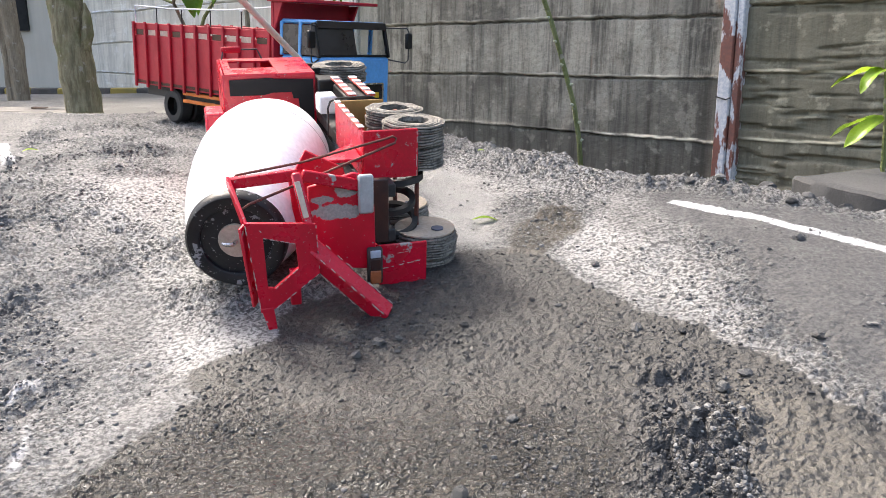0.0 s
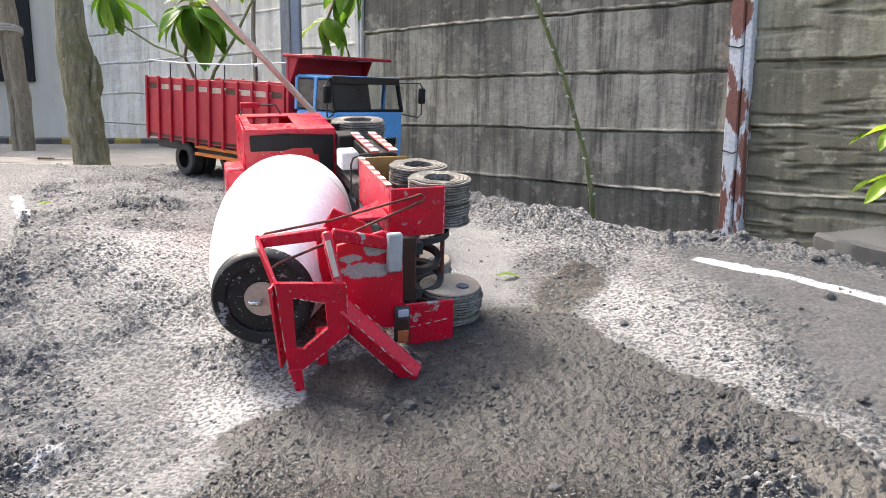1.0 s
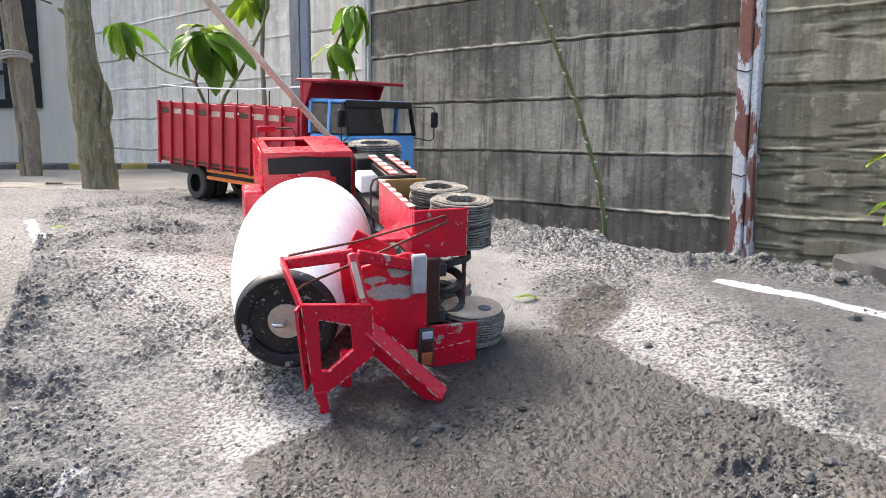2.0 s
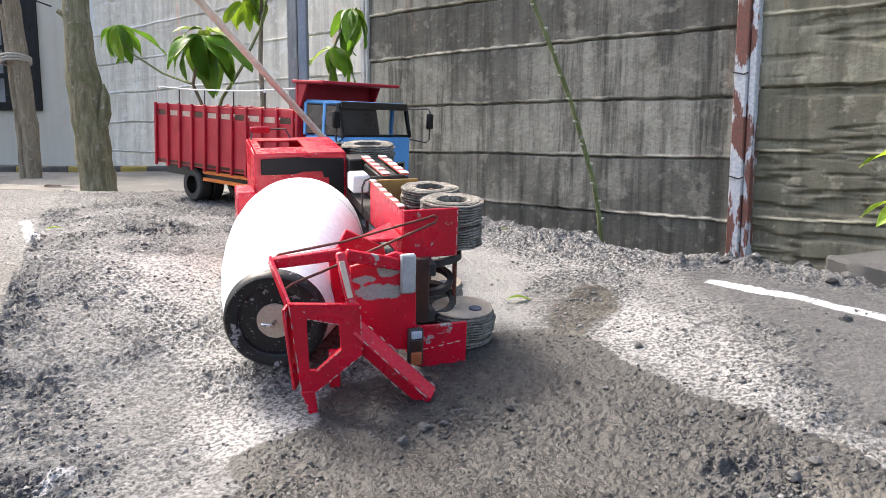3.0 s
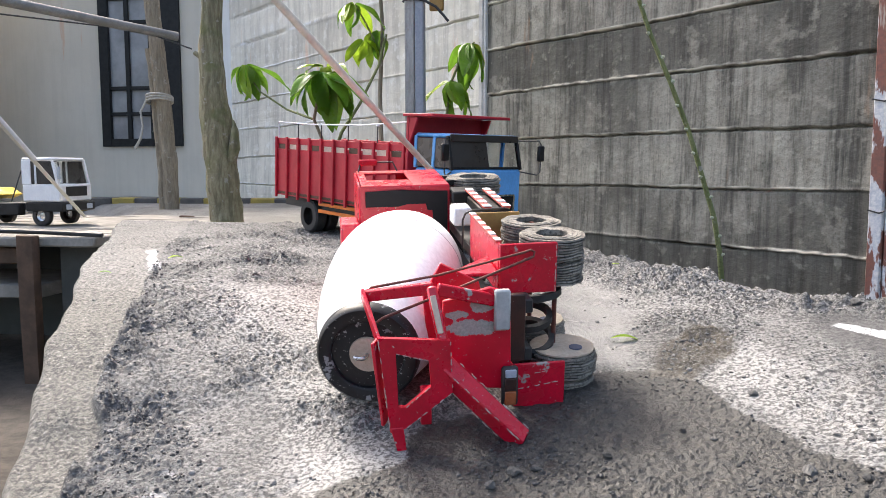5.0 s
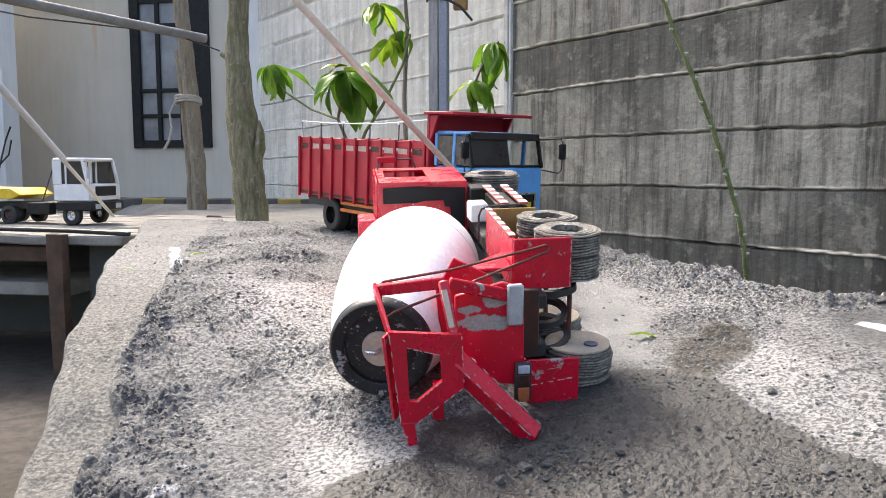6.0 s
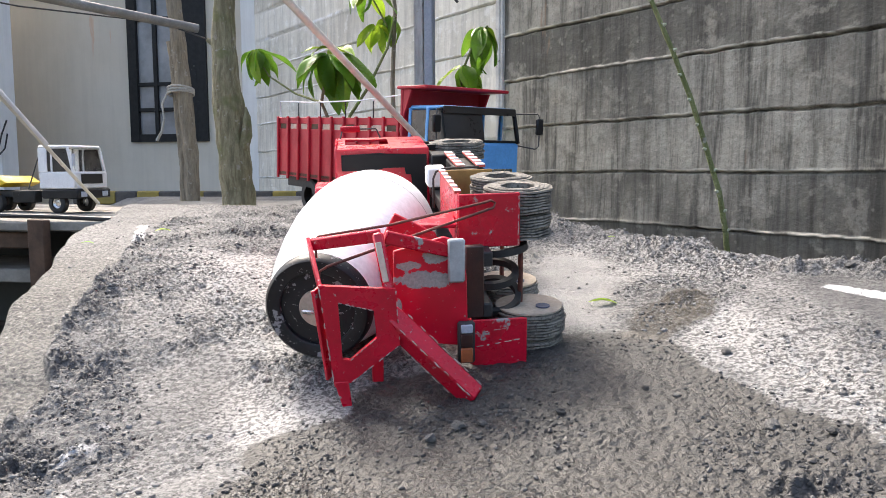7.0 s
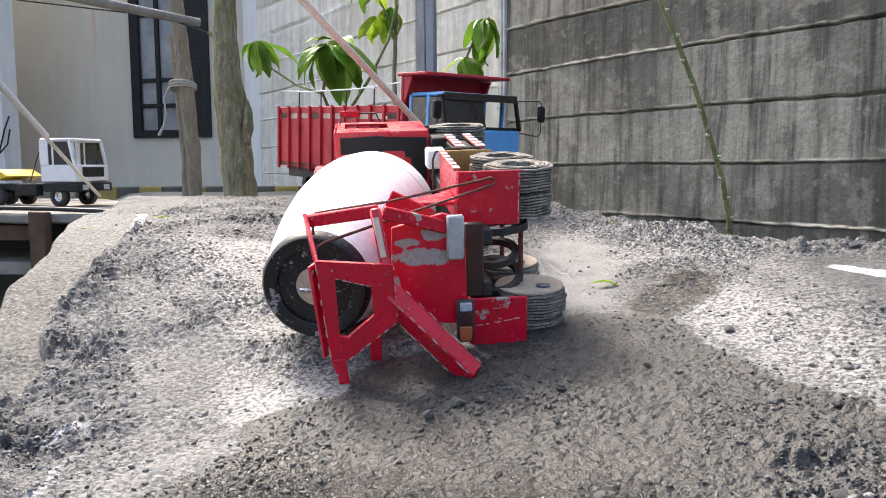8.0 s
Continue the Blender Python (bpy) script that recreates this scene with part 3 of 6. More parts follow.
def build_ground():
    n = 90
    xs = np.concatenate([-np.geomspace(400, 9, 14), np.linspace(-8, 8, n), np.geomspace(9, 400, 14)])
    X, Y = np.meshgrid(xs, xs + 3, indexing="ij")
    Z = -0.62 + 0.04 * (fractal(X * 2, Y * 2, 111, 3) - 0.5) + 0.72 * step(Y + 0.3 * X, 2.0, 3.3) * step(-X, -0.2, 0.9) * step(X * 0.7 + Y * 0.71, 1.2, 2.1)
    m = len(xs)
    i = np.arange(m * m).reshape(m, m)
    quads = np.stack([i[:-1, :-1], i[1:, :-1], i[1:, 1:], i[:-1, 1:]], -1).reshape(-1, 4)
    me = bpy.data.meshes.new("ground")
    me.from_pydata(np.stack([X, Y, Z], -1).reshape(-1, 3).tolist(), [], quads.tolist())
    # low ground gets 0, which picks the painted shade
    at = me.attributes.new("yard", "FLOAT", "POINT")
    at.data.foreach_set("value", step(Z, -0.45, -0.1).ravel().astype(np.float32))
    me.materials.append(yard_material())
    for p in me.polygons:
        p.use_smooth = True
    tagged(new("ground", me), "pale trodden yard round the slab, with shade painted dark into its hollow", "ground", kind="structure")


build_ground()

# ---- the cast retaining wall, course upon course ----
WALL_AT, WALL_ALONG, WALL_OUT = Vector((0.218, 4.865, 0)), Vector((0.712, -0.702, 0)), Vector((-0.702, -0.712, 0))


def on_wall(s, z, out=0.0):
    p = WALL_AT + WALL_ALONG * s + WALL_OUT * out
    return Vector((p.x, p.y, z))


def wall_piece(name, s0, s1, ds, material, label, courses, seed, ragged=0.4, top=3.2, dz=0.0055):
    s = np.linspace(s0, s1, int((s1 - s0) / ds) + 1)
    z = np.concatenate([np.linspace(-0.7, 1.6, int(2.3 / dz)), np.linspace(1.6 + 2 * dz, top, int((top - 1.6) / 0.02))])
    S, Z = np.meshgrid(s, z, indexing="ij")
    out = 0.012 * (fractal(S * 1.5, Z * 1.5, seed, 3) - 0.5) + 0.006 * (fractal(S * 14, Z * 14, seed + 5, 3) - 0.5)
    for k, c in enumerate(courses):
        bend = c + 0.028 * (fractal(S * 1.3 + k * 7, S * 0 + k, seed + 9, 4) - 0.5) + 0.008 * (field(S * 21, S * 0 + k * 3.7, seed + 12) - 0.5)
        d = Z - bend
        lip = 0.002 + 0.007 * field(S * 2.3, S * 0 + k * 1.9, seed + 15)
        out = out + lip * step(d, -0.004, 0.004) * np.exp(-np.clip(d, 0, 9) / 0.13)
        gap = step(field(S * 1.7, S * 0 + k * 2.3, seed + 21), 0.3, 0.5)
        out = out - 0.036 * gap * np.exp(-((d + 0.005) / 0.005) ** 2)
        out = out + 0.007 * (1 - gap) * np.exp(-((d - 0.004) / 0.006) ** 2)
    scar = fractal(S * 3.0, Z * 26, seed + 31, 3)
    scarred = step(fractal(S * 1.2, Z * 1.6, seed + 35, 2), 0.62 - 0.3 * ragged, 0.72)
    out = out - 0.02 * ragged * scarred * step(scar, 0.55, 0.66)
    P = np.stack([WALL_AT.x + WALL_ALONG.x * S + WALL_OUT.x * out, WALL_AT.y + WALL_ALONG.y * S + WALL_OUT.y * out, Z], -1).reshape(-1, 3)
    a, b = S.shape
    i = np.arange(a * b).reshape(a, b)
    quads = np.stack([i[:-1, :-1], i[:-1, 1:], i[1:, 1:], i[1:, :-1]], -1).reshape(-1, 4)
    back = [on_wall(s0, -0.7, -0.2), on_wall(s1, -0.7, -0.2), on_wall(s1, top, -0.2), on_wall(s0, top, -0.2)]
    k = len(P)
    corner = [i[0, 0], i[-1, 0], i[-1, -1], i[0, -1]]
    faces = quads.tolist() + [[k, k + 1, k + 2, k + 3]] + [[int(corner[j]), int(corner[(j + 1) % 4]), k + (j + 1) % 4, k + j] for j in range(4)]
    me = bpy.data.meshes.new(name)
    me.from_pydata(P.tolist() + [tuple(v) for v in back], [], faces)
    tone, lips = np.zeros_like(S), np.zeros_like(S)
    for k, c in enumerate(courses):
        tone = np.where(Z > c, lattice(seed + 41)[k, 3], tone)
        bend = c + 0.028 * (fractal(S * 1.3 + k * 7, S * 0 + k, seed + 9, 4) - 0.5) + 0.008 * (field(S * 21, S * 0 + k * 3.7, seed + 12) - 0.5)
        ragged_fin = 0.004 + 0.012 * fractal(S * 16, S * 0 + k * 5.3, seed + 51, 2)
        lips = np.maximum(lips, step(Z - bend, -0.002, 0.003) * (1 - step(Z - bend, ragged_fin, ragged_fin + 0.005)) * step(field(S * 2.1, S * 0 + k * 4.1, seed + 53), 0.25, 0.55))
    tone = tone - 0.5 + 0.8 * (fractal(S * 2.2, Z * 0.8, seed + 44, 3) - 0.5)
    at = me.attributes.new("tone", "FLOAT", "POINT")
    at.data.foreach_set("value", np.concatenate([tone.ravel(), np.zeros(4)]).astype(np.float32))
    at = me.attributes.new("lip", "FLOAT", "POINT")
    at.data.foreach_set("value", np.concatenate([lips.ravel(), np.zeros(4)]).astype(np.float32))
    me.materials.append(material)
    for p in me.polygons:
        p.use_smooth = True
    return tagged(new(name, me), label, "wall", kind="structure")


COURSES = (-0.26, 0.035, 0.33, 0.62, 0.93, 1.23, 1.54, 1.85, 2.16, 2.5)
wall_piece("wall_east", -1.13, 1.51, 0.012, wall_concrete, "dark weathered concrete wall cast in rough horizontal courses", COURSES, 200, 0.0)
wall_piece("wall_east_front", 1.58, 4.4, 0.014, olive_concrete, "mossy concrete wall with ragged horizontal cracks", tuple(c + 0.03 for c in COURSES), 240, 1.0)
wall_piece("wall_east_back", -6.0, -1.19, 0.03, pale_concrete, "pale concrete wall with faint course joints", tuple(c - 0.06 for c in COURSES), 280, 0.1)


def post_material():
    """Old white and blue-grey paint, flaking to red."""
    n = Nodes("flaking_post_paint")
    big, grain = n.noise(5.5, 5, 0.6, (1.6, 1.6, 0.55)), n.noise(70, 4)
    c = n.mix(n.ramp(grain, 0.3, 0.7), (0.5, 0.52, 0.56), (0.74, 0.72, 0.7))
    c = n.mix(n.ramp(big, 0.5, 0.53), c, n.mix(n.ramp(grain, 0.3, 0.7), (0.26, 0.10, 0.07), (0.18, 0.085, 0.065)))
    c = n.mix(n.ramp(n.noise(9, 4, 0.6, (1.5, 1.5, 0.3)), 0.6, 0.66, 0, 0.8), c, (0.5, 0.44, 0.36))
    n.bump(n.math("ADD", big, n.math("MULTIPLY", grain, 0.4)), 0.5, 0.006)
    return n.done(c, 0.7)


flaking = post_material()
whitewash = plain("whitewash", (0.66, 0.64, 0.6), (0.5, 0.48, 0.44), 7, 0.85, 0, 0.3, 70, (0.24, 0.21, 0.18), 0.62, 9)


def wall_post(s, wide, deep, label, paint):
    ob = thing("wall_post", Matrix.Translation(on_wall(s, -0.7)), label, "post")
    ob.rotation_euler = (0, 0, math.atan2(WALL_ALONG.y, WALL_ALONG.x))
    bm = bmesh.new()
    box(bm, (-wide / 2, -deep, 0), (wide * 0.12, 0.06, 3.9), 0.006)
    part("web", bm, paint, ob)
    bm = bmesh.new()
    box(bm, (wide * 0.14, -deep * 0.8, 0), (wide / 2, 0.06, 3.9), 0.006)
    part("flange", bm, paint, ob)
    if wide > 0.06:
        for z in (0.95, 1.42):
            bm = bmesh.new()
            tube(bm, [(-wide * 0.52, -deep - 0.004, z), (0, -deep - 0.007, z - 0.012), (wide * 0.2, -deep - 0.004, z - 0.004)], 0.0035, 6)
            part("wire_tie", bm, dark_steel, ob)
    return ob


wall_post(1.545, 0.1, 0.05, "square post with flaking white and red paint against the wall", flaking)
wall_post(-1.16, 0.07, 0.03, "thin whitewashed post at a joint of the wall", whitewash)


# ---- the house behind ----
def build_house():
    bm = bmesh.new()
    y0, y1 = 9.0, 9.2
    xl, xr, zl, zh = -5.49, -4.52, 0.72, 2.9
    box(bm, (-12, y0, -0.6), (xl, y1, 5), 0)
    part_a = bm
    box(part_a, (xr, y0, -0.6), (-4.0, y1, 5), 0)
    box(part_a, (xl, y0, -0.6), (xr, y1, zl), 0)
    box(part_a, (xl, y0, zh), (xr, y1, 5), 0)
    ob = part("wall_house", part_a, grey_render)
    tagged(ob, "shaded plain grey rendered house wall", "wall", kind="structure")
    bm = bmesh.new()
    box(bm, (-4.0, 8.85, -0.6), (-3.0, 9.15, 5), 0.01)
    tagged(part("wall_house_end", bm, white_render), "pale rendered end of the house wall", "wall", kind="structure")
    bm = bmesh.new()
    box(bm, (-11, 7.8, -0.6), (-6.32, 8.05, 5), 0.01)
    tagged(part("wall_white", bm, white_render), "white rendered wall beside the yard", "wall", kind="structure")
    bm = bmesh.new()
    box(bm, (-7.5, 10.6, 0.4), (-3, 10.7, 3.4), 0)
    tagged(part("wall_inside", bm, grey_render), "dim wall inside the window", "wall", kind="structure")

    win = thing("window_1", Matrix.Translation((xl, y0, zl)), "black timber window with small panes in a grey wall", "window", kind="structure")
    w, h = xr - xl, zh - zl
    bm = bmesh.new()
    for lo, hi in (((-0.02, -0.04, -0.02), (0.1, 0.06, h)), ((w - 0.1, -0.04, -0.02), (w + 0.02, 0.06, h)), ((0.1, -0.04, -0.02), (w - 0.1, 0.06, 0.07))):
        box(bm, lo, hi, 0.006)
    part("window_frame", bm, black_paint, win)
    bm = bmesh.new()
    box(bm, (0.6, -0.035, 0.07), (w - 0.1, 0.03, h), 0.004)
    part("shutter", bm, black_paint, win)
    for x in (0.33,):
        bm = bmesh.new()
        box(bm, (x - 0.025, -0.03, 0.07), (x + 0.025, 0.03, h), 0.003)
        part("glazing_bar", bm, black_paint, win)
    for z in (0.36, 0.66, 1.42, 1.7):
        bm = bmesh.new()
        box(bm, (0.1, -0.026, z - 0.022), (0.6, 0.026, z + 0.022), 0.003)
        part("glazing_bar", bm, black_paint, win)
    glass = Nodes("window_glass")
    glass.bsdf.inputs["IOR"].default_value = 1.45
    glass.done(glass.mix(glass.ramp(glass.noise(2.5), 0.35, 0.7), (0.20, 0.20, 0.21), (0.32, 0.32, 0.33)), glass.ramp(glass.noise(6), 0.3, 0.7, 0.06, 0.16))
    for x0, x1 in ((0.1, 0.305), (0.355, 0.6)):
        for z0, z1 in ((0.07, 0.338), (0.382, 0.638), (0.682, 1.398), (1.442, 1.678), (1.722, h)):
            bm = bmesh.new()
            box(bm, (x0, 0.004, z0), (x1, 0.01, z1), 0)
            part("pane", bm, glass.mat, win)

    kerb = thing("kerb", Matrix.Translation((-5.2, 7.4, 0.02)), "low kerb painted in yellow and black stripes", "kerb", kind="structure")
    for k in range(14):
        bm = bmesh.new()
        box(bm, (k * 0.24, 0, 0), (k * 0.24 + 0.236, 0.18, 0.13), 0.01)
        part("kerb_stone", bm, yellow_kerb if k % 2 else black_kerb, kerb)


yellow_kerb = plain("yellow_kerb", (0.36, 0.27, 0.06), (0.28, 0.22, 0.07), 8, 0.85)
black_kerb = plain("black_kerb", (0.07, 0.065, 0.06), (0.12, 0.11, 0.1), 8, 0.85)
build_house()


# ---- the toy concrete mixer lying on its side ----
# Its own frame: x across (the side that lies uppermost is plus), y ahead, z up from the wheels.
MIXER = Matrix(((0.0231, -0.3052, -0.9520, -0.0491), (-0.1492, 0.9405, -0.3052, 1.4871), (0.9885, 0.1491, -0.0238, 0.1675), (0, 0, 0, 1)))
red_scraped = plain("red_scraped_paint", (0.62, 0.005, 0.03), (0.50, 0.004, 0.022), 14, 0.28, 0, 0.15, 220, (0.34, 0.33, 0.31), 0.64, 24)
bare_edge = plain("bare_edge", (0.5, 0.42, 0.39), (0.4, 0.24, 0.22), 60, 0.85)
band_red = plain("band_red", (0.5, 0.07, 0.05), (0.42, 0.06, 0.045), 40, 0.6)
smeared_black = dull(plain("smeared_black", (0.008, 0.0085, 0.01), (0.015, 0.016, 0.018), 18, 0.4, 0, 0.2, 160, (0.24, 0.24, 0.25), 0.61, 34), 0.3)
blue_dot = plain("blue_dot", (0.05, 0.07, 0.13), (0.04, 0.055, 0.1), 40, 0.5)


def scraped_plate():
    """Red paint knocked off down to grey cement in two long scars by the lamp."""
    n = Nodes("scraped_plate")
    broad, grain, fleck = n.noise(14), n.noise(220, 3), n.noise(150, 3, 0.7)
    c = n.mix(n.ramp(broad, 0.35, 0.65), (0.62, 0.005, 0.03), (0.48, 0.004, 0.022))
    ragged = n.noise(55, 5, 0.7)
    scar = 0.0
    for at, size in (((0.024, -0.08, 0.165), (0.013, 1, 0.042)), ((0.058, -0.08, 0.146), (0.011, 1, 0.022)), ((0.046, -0.08, 0.190), (0.006, 1, 0.018)), ((-0.02, -0.08, 0.205), (0.02, 1, 0.004))):
        off = n.nodes.new("ShaderNodeVectorMath")
        off.operation = "SUBTRACT"
        n.put(off.inputs[0], n.coord)
        off.inputs[1].default_value = at
        fit = n.nodes.new("ShaderNodeVectorMath")
        fit.operation = "DIVIDE"
        n.put(fit.inputs[0], off.outputs[0])
        fit.inputs[1].default_value = size
        far = n.nodes.new("ShaderNodeVectorMath")
        far.operation = "LENGTH"
        n.put(far.inputs[0], fit.outputs[0])
        d = n.math("ADD", far.outputs["Value"], n.math("MULTIPLY", n.math("SUBTRACT", ragged, 0.5), 2.2))
        scar = n.math("MAXIMUM", scar, n.ramp(d, 1.02, 0.94))
    scar = n.math("MAXIMUM", scar, n.ramp(fleck, 0.66, 0.69))
    c = n.mix(scar, c, n.mix(n.ramp(grain, 0.3, 0.7), (0.27, 0.275, 0.26), (0.36, 0.36, 0.335)))
    n.bump(n.math("SUBTRACT", broad, n.math("MULTIPLY", scar, 0.6)), 0.3, 0.003)
    return n.done(c, n.mix(scar, 0.28, 0.9))


def layered(bm, x0, x1, y, z, r, hole, seed, layers=5):
    """A tyre glued up from ragged discs of board; its axle runs along x."""
    rnd = random.Random(seed)
    layers = layers + 3
    t = (x1 - x0) / layers
    profile, where = [], []
    for k in range(layers):
        rr = r * (1 + rnd.uniform(-0.035, 0.02))
        a = k * t
        profile += [(a + 0.03 * t, rr * 0.87), (a + 0.1 * t, rr), (a + 0.64 * t, rr * 0.985), (a + 0.7 * t, rr * 0.87)]
        where += [k] * 4
    face = [(x1 - x0, r * 0.9), (x1 - x0 - 0.0012, r * 0.8), (x1 - x0, r * 0.78), (x1 - x0 - 0.001, r * 0.66), (x1 - x0, r * 0.64), (x1 - x0, hole * 1.04)]
    inner = []
    for k in reversed(range(layers)):
        rr = hole * (1 + rnd.uniform(-0.06, 0.06))
        inner += [(k * t + 0.9 * t, rr), (k * t + 0.1 * t, rr)]
    full = profile + face + inner + [(0, hole * 1.1), profile[0]]
    where += [layers + 1] * (len(full) - len(where) - 1) + [0]

    def jag(i, a):
        k = where[i]
        return 1 + 0.045 * noise.noise(Vector((1.6 * math.cos(a), 1.6 * math.sin(a), k * 1.9 + seed))) + 0.022 * noise.noise(Vector((6 * math.cos(a), 6 * math.sin(a), k * 3.3 + seed)))
    first = len(bm.verts)
    lathe(bm, full, (x0, y, z), (1, 0, 0), 48, jag)
    bm.verts.ensure_lookup_table()
    for v in bm.verts[first:]:
        a = math.atan2(v.co.z - z, v.co.y - y)
        v.co.x += 0.0021 * noise.noise(Vector((2.6 * math.cos(a), 2.6 * math.sin(a), v.co.x * 90 + seed)))
    return bm


def wheel(mixer, x0, x1, y, z, r, seed, disc=0):
    bm = bmesh.new()
    layered(bm, x0, x1, y, z, r, r * 0.52, seed, 5 if x1 - x0 > 0.036 else 4)
    tyre = part("tyre", bm, layered_tyre, mixer, "ragged tyre glued from layers of board", 30)
    bm = bmesh.new()
    lathe(bm, [(0, 0), (0, r * 0.54), (0.004, r * 0.54), (0.004, 0)], (x0 + 0.5 * (x1 - x0), y, z), (1, 0, 0), 20)
    part("rim", bm, black_paint, tyre)
    if disc:
        bm = bmesh.new()
        lathe(bm, [(0, 0), (0, r * 0.93), (0.003, r * 0.93), (0.003, 0)], (x1 + 0.001, y, z), (1, 0, 0), 36, lambda i, a: 1 + 0.03 * noise.noise(Vector((4 * math.cos(a), 4 * math.sin(a), seed))))
        part("hub_disc", bm, cardboard, tyre, "bare board disc")
        bm = bmesh.new()
        lathe(bm, [(0, 0), (0, 0.012), (0.002, 0.012), (0.002, 0)], (x1 + 0.0045, y - 0.018, z - 0.02), (1, 0, 0), 16)
        part("hub_mark", bm, blue_dot, tyre)


def striped(name, mixer, x, y0, y1, z0, z1, n):
    """A flat bar banded in red and white."""
    bm = bmesh.new()
    box(bm, (x, y0, z0), (x + 0.004, y1, z1), 0.0006)
    bar = part(name, bm, band_red, mixer, "bar banded in faded red and white")
    d = (y1 - y0) / n
    for k in range(0, n, 2):
        bm = bmesh.new()
        box(bm, (x + 0.0042, y0 + k * d, z0), (x + 0.0056, y0 + (k + 1) * d, z1), 0.0003)
        part("white_band", bm, white_paint, bar)


def build_mixer():
    mixer = thing("toy_mixer_truck", MIXER, "red toy concrete mixer truck with white drum, tipped on its side", "toy truck")
    # chassis
    for x in (-0.045, 0.04):
        bm = bmesh.new()
        box(bm, (x - 0.012, -0.045, 0.052), (x + 0.012, 0.76, 0.088), 0.002)
        part("chassis_rail", bm, dark_steel, mixer)
    bm = bmesh.new()
    box(bm, (-0.052, -0.058, 0.068), (0.066, -0.044, 0.098), 0.002)
    part("rear_crossmember", bm, brown_frame, mixer, "dark brown crossmember splashed with cement")
    for y, z in ((0.045, -0.012), (0.195, -0.008), (0.655, 0.02)):
        bm = bmesh.new()
        tube(bm, [(-0.14, y, z), (0.13, y, z)], 0.0045, 8)
        part("axle", bm, rusty_wire, mixer)
    for x, z in ((0.035, 0.0), (-0.01, 0.015), (-0.05, 0.01)):
        bm = bmesh.new()
        lathe(bm, [(-0.006, 0.036), (-0.006, 0.046), (0.006, 0.046), (0.006, 0.036), (-0.006, 0.036)], (x, 0.05, 0.022 + z), (1, -0.25 + 6 * (x + 0.01), 0.1), 28)
        part("spring_hoop", bm, rubber, mixer)
    # wheels
    wheel(mixer, 0.098, 0.138, 0.067, -0.010, 0.058, 1)
    wheel(mixer, 0.055, 0.093, 0.066, -0.011, 0.057, 2)
    wheel(mixer, 0.098, 0.136, 0.19, -0.005, 0.058, 3)
    wheel(mixer, 0.055, 0.093, 0.19, -0.006, 0.057, 4)
    wheel(mixer, -0.105, -0.066, 0.030, -0.024, 0.062, 5, 1)
    wheel(mixer, -0.158, -0.110, 0.032, -0.022, 0.062, 6)
    wheel(mixer, -0.105, -0.066, 0.185, -0.014, 0.062, 7, 1)
    wheel(mixer, -0.158, -0.110, 0.187, -0.012, 0.062, 8)
    wheel(mixer, 0.105, 0.146, 0.665, 0.016, 0.068, 9)
    wheel(mixer, -0.160, -0.118, 0.655, 0.016, 0.066, 10)
    # rear wheel guards: end boards and a board over the wheels
    bm = bmesh.new()
    box(bm, (0.050, -0.003, 0.0), (0.138, 0.003, 0.101), 0.0015)
    upper_board = part("guard_end_board", bm, red_paint, mixer)
    bm = bmesh.new()
    box(bm, (0.050, 0.004, 0.097), (0.138, 0.256, 0.102), 0.0015)
    part("guard_top_board", bm, red_paint, mixer)
    striped("guard_edge", mixer, 0.1365, 0.015, 0.25, 0.094, 0.105, 11)
    bm = bmesh.new()
    box(bm, (0.052, 0.258, 0.0), (0.138, 0.263, 0.1), 0.0015)
    part("guard_front_board", bm, ochre_board, mixer, "bare ochre board")
    bm = bmesh.new()
    box(bm, (-0.139, -0.067, 0.0), (-0.053, -0.061, 0.088), 0.0015)
    lower_board = part("guard_end_board", bm, red_scraped, mixer)
    bm = bmesh.new()
    box(bm, (-0.139, -0.060, 0.086), (-0.057, 0.256, 0.091), 0.0015)
    part("guard_top_board", bm, red_paint, mixer)
    # side guards and small fittings ahead of the rear wheels
    striped("side_guard", mixer, 0.134, 0.315, 0.53, 0.045, 0.062, 9)
    striped("side_guard", mixer, 0.134, 0.315, 0.53, 0.004, 0.021, 9)
    bm = bmesh.new()
    box(bm, (0.06, 0.33, 0.0), (0.128, 0.50, 0.062), 0.003)
    part("fuel_tank", bm, black_paint, mixer)
    bm = bmesh.new()
    box(bm, (0.085, 0.375, 0.075), (0.125, 0.43, 0.115), 0.004)
    part("water_box", bm, white_paint, mixer, "small white plastic box")
    bm = bmesh.new()
    tube(bm, [(0.06, 0.285, 0.112), (0.118, 0.285, 0.112), (0.132, 0.287, 0.106), (0.137, 0.29, 0.09), (0.137, 0.30, 0.02)], 0.0022, 8)
    part("hand_rail", bm, dark_steel, mixer)
    # hopper stand: back plate with lamps
    bm = bmesh.new()
    prism(bm, [(-0.088, 0.098), (0.028, 0.100), (0.082, 0.112), (0.090, 0.135), (0.070, 0.212), (-0.04, 0.214), (-0.078, 0.180)], "y", -0.086, -0.078)
    part("back_plate", bm, scraped_plate(), mixer, "red plate scraped through to grey cement")
    bm = bmesh.new()
    prism(bm, [(-0.07, 0.10), (0.08, 0.14), (0.115, 0.205), (0.06, 0.235), (-0.05, 0.225)], "y", -0.02, -0.012)
    part("drum_stand", bm, red_paint, mixer)
    bm = bmesh.new()
    prism(bm, [(-0.012, 0.105), (0.10, 0.10), (-0.012, 0.20)], "x", 0.086, 0.092)
    part("stand_gusset", bm, red_paint, mixer)
    bm = bmesh.new()
    box(bm, (0.020, -0.100, 0.104), (0.088, -0.088, 0.130), 0.003)
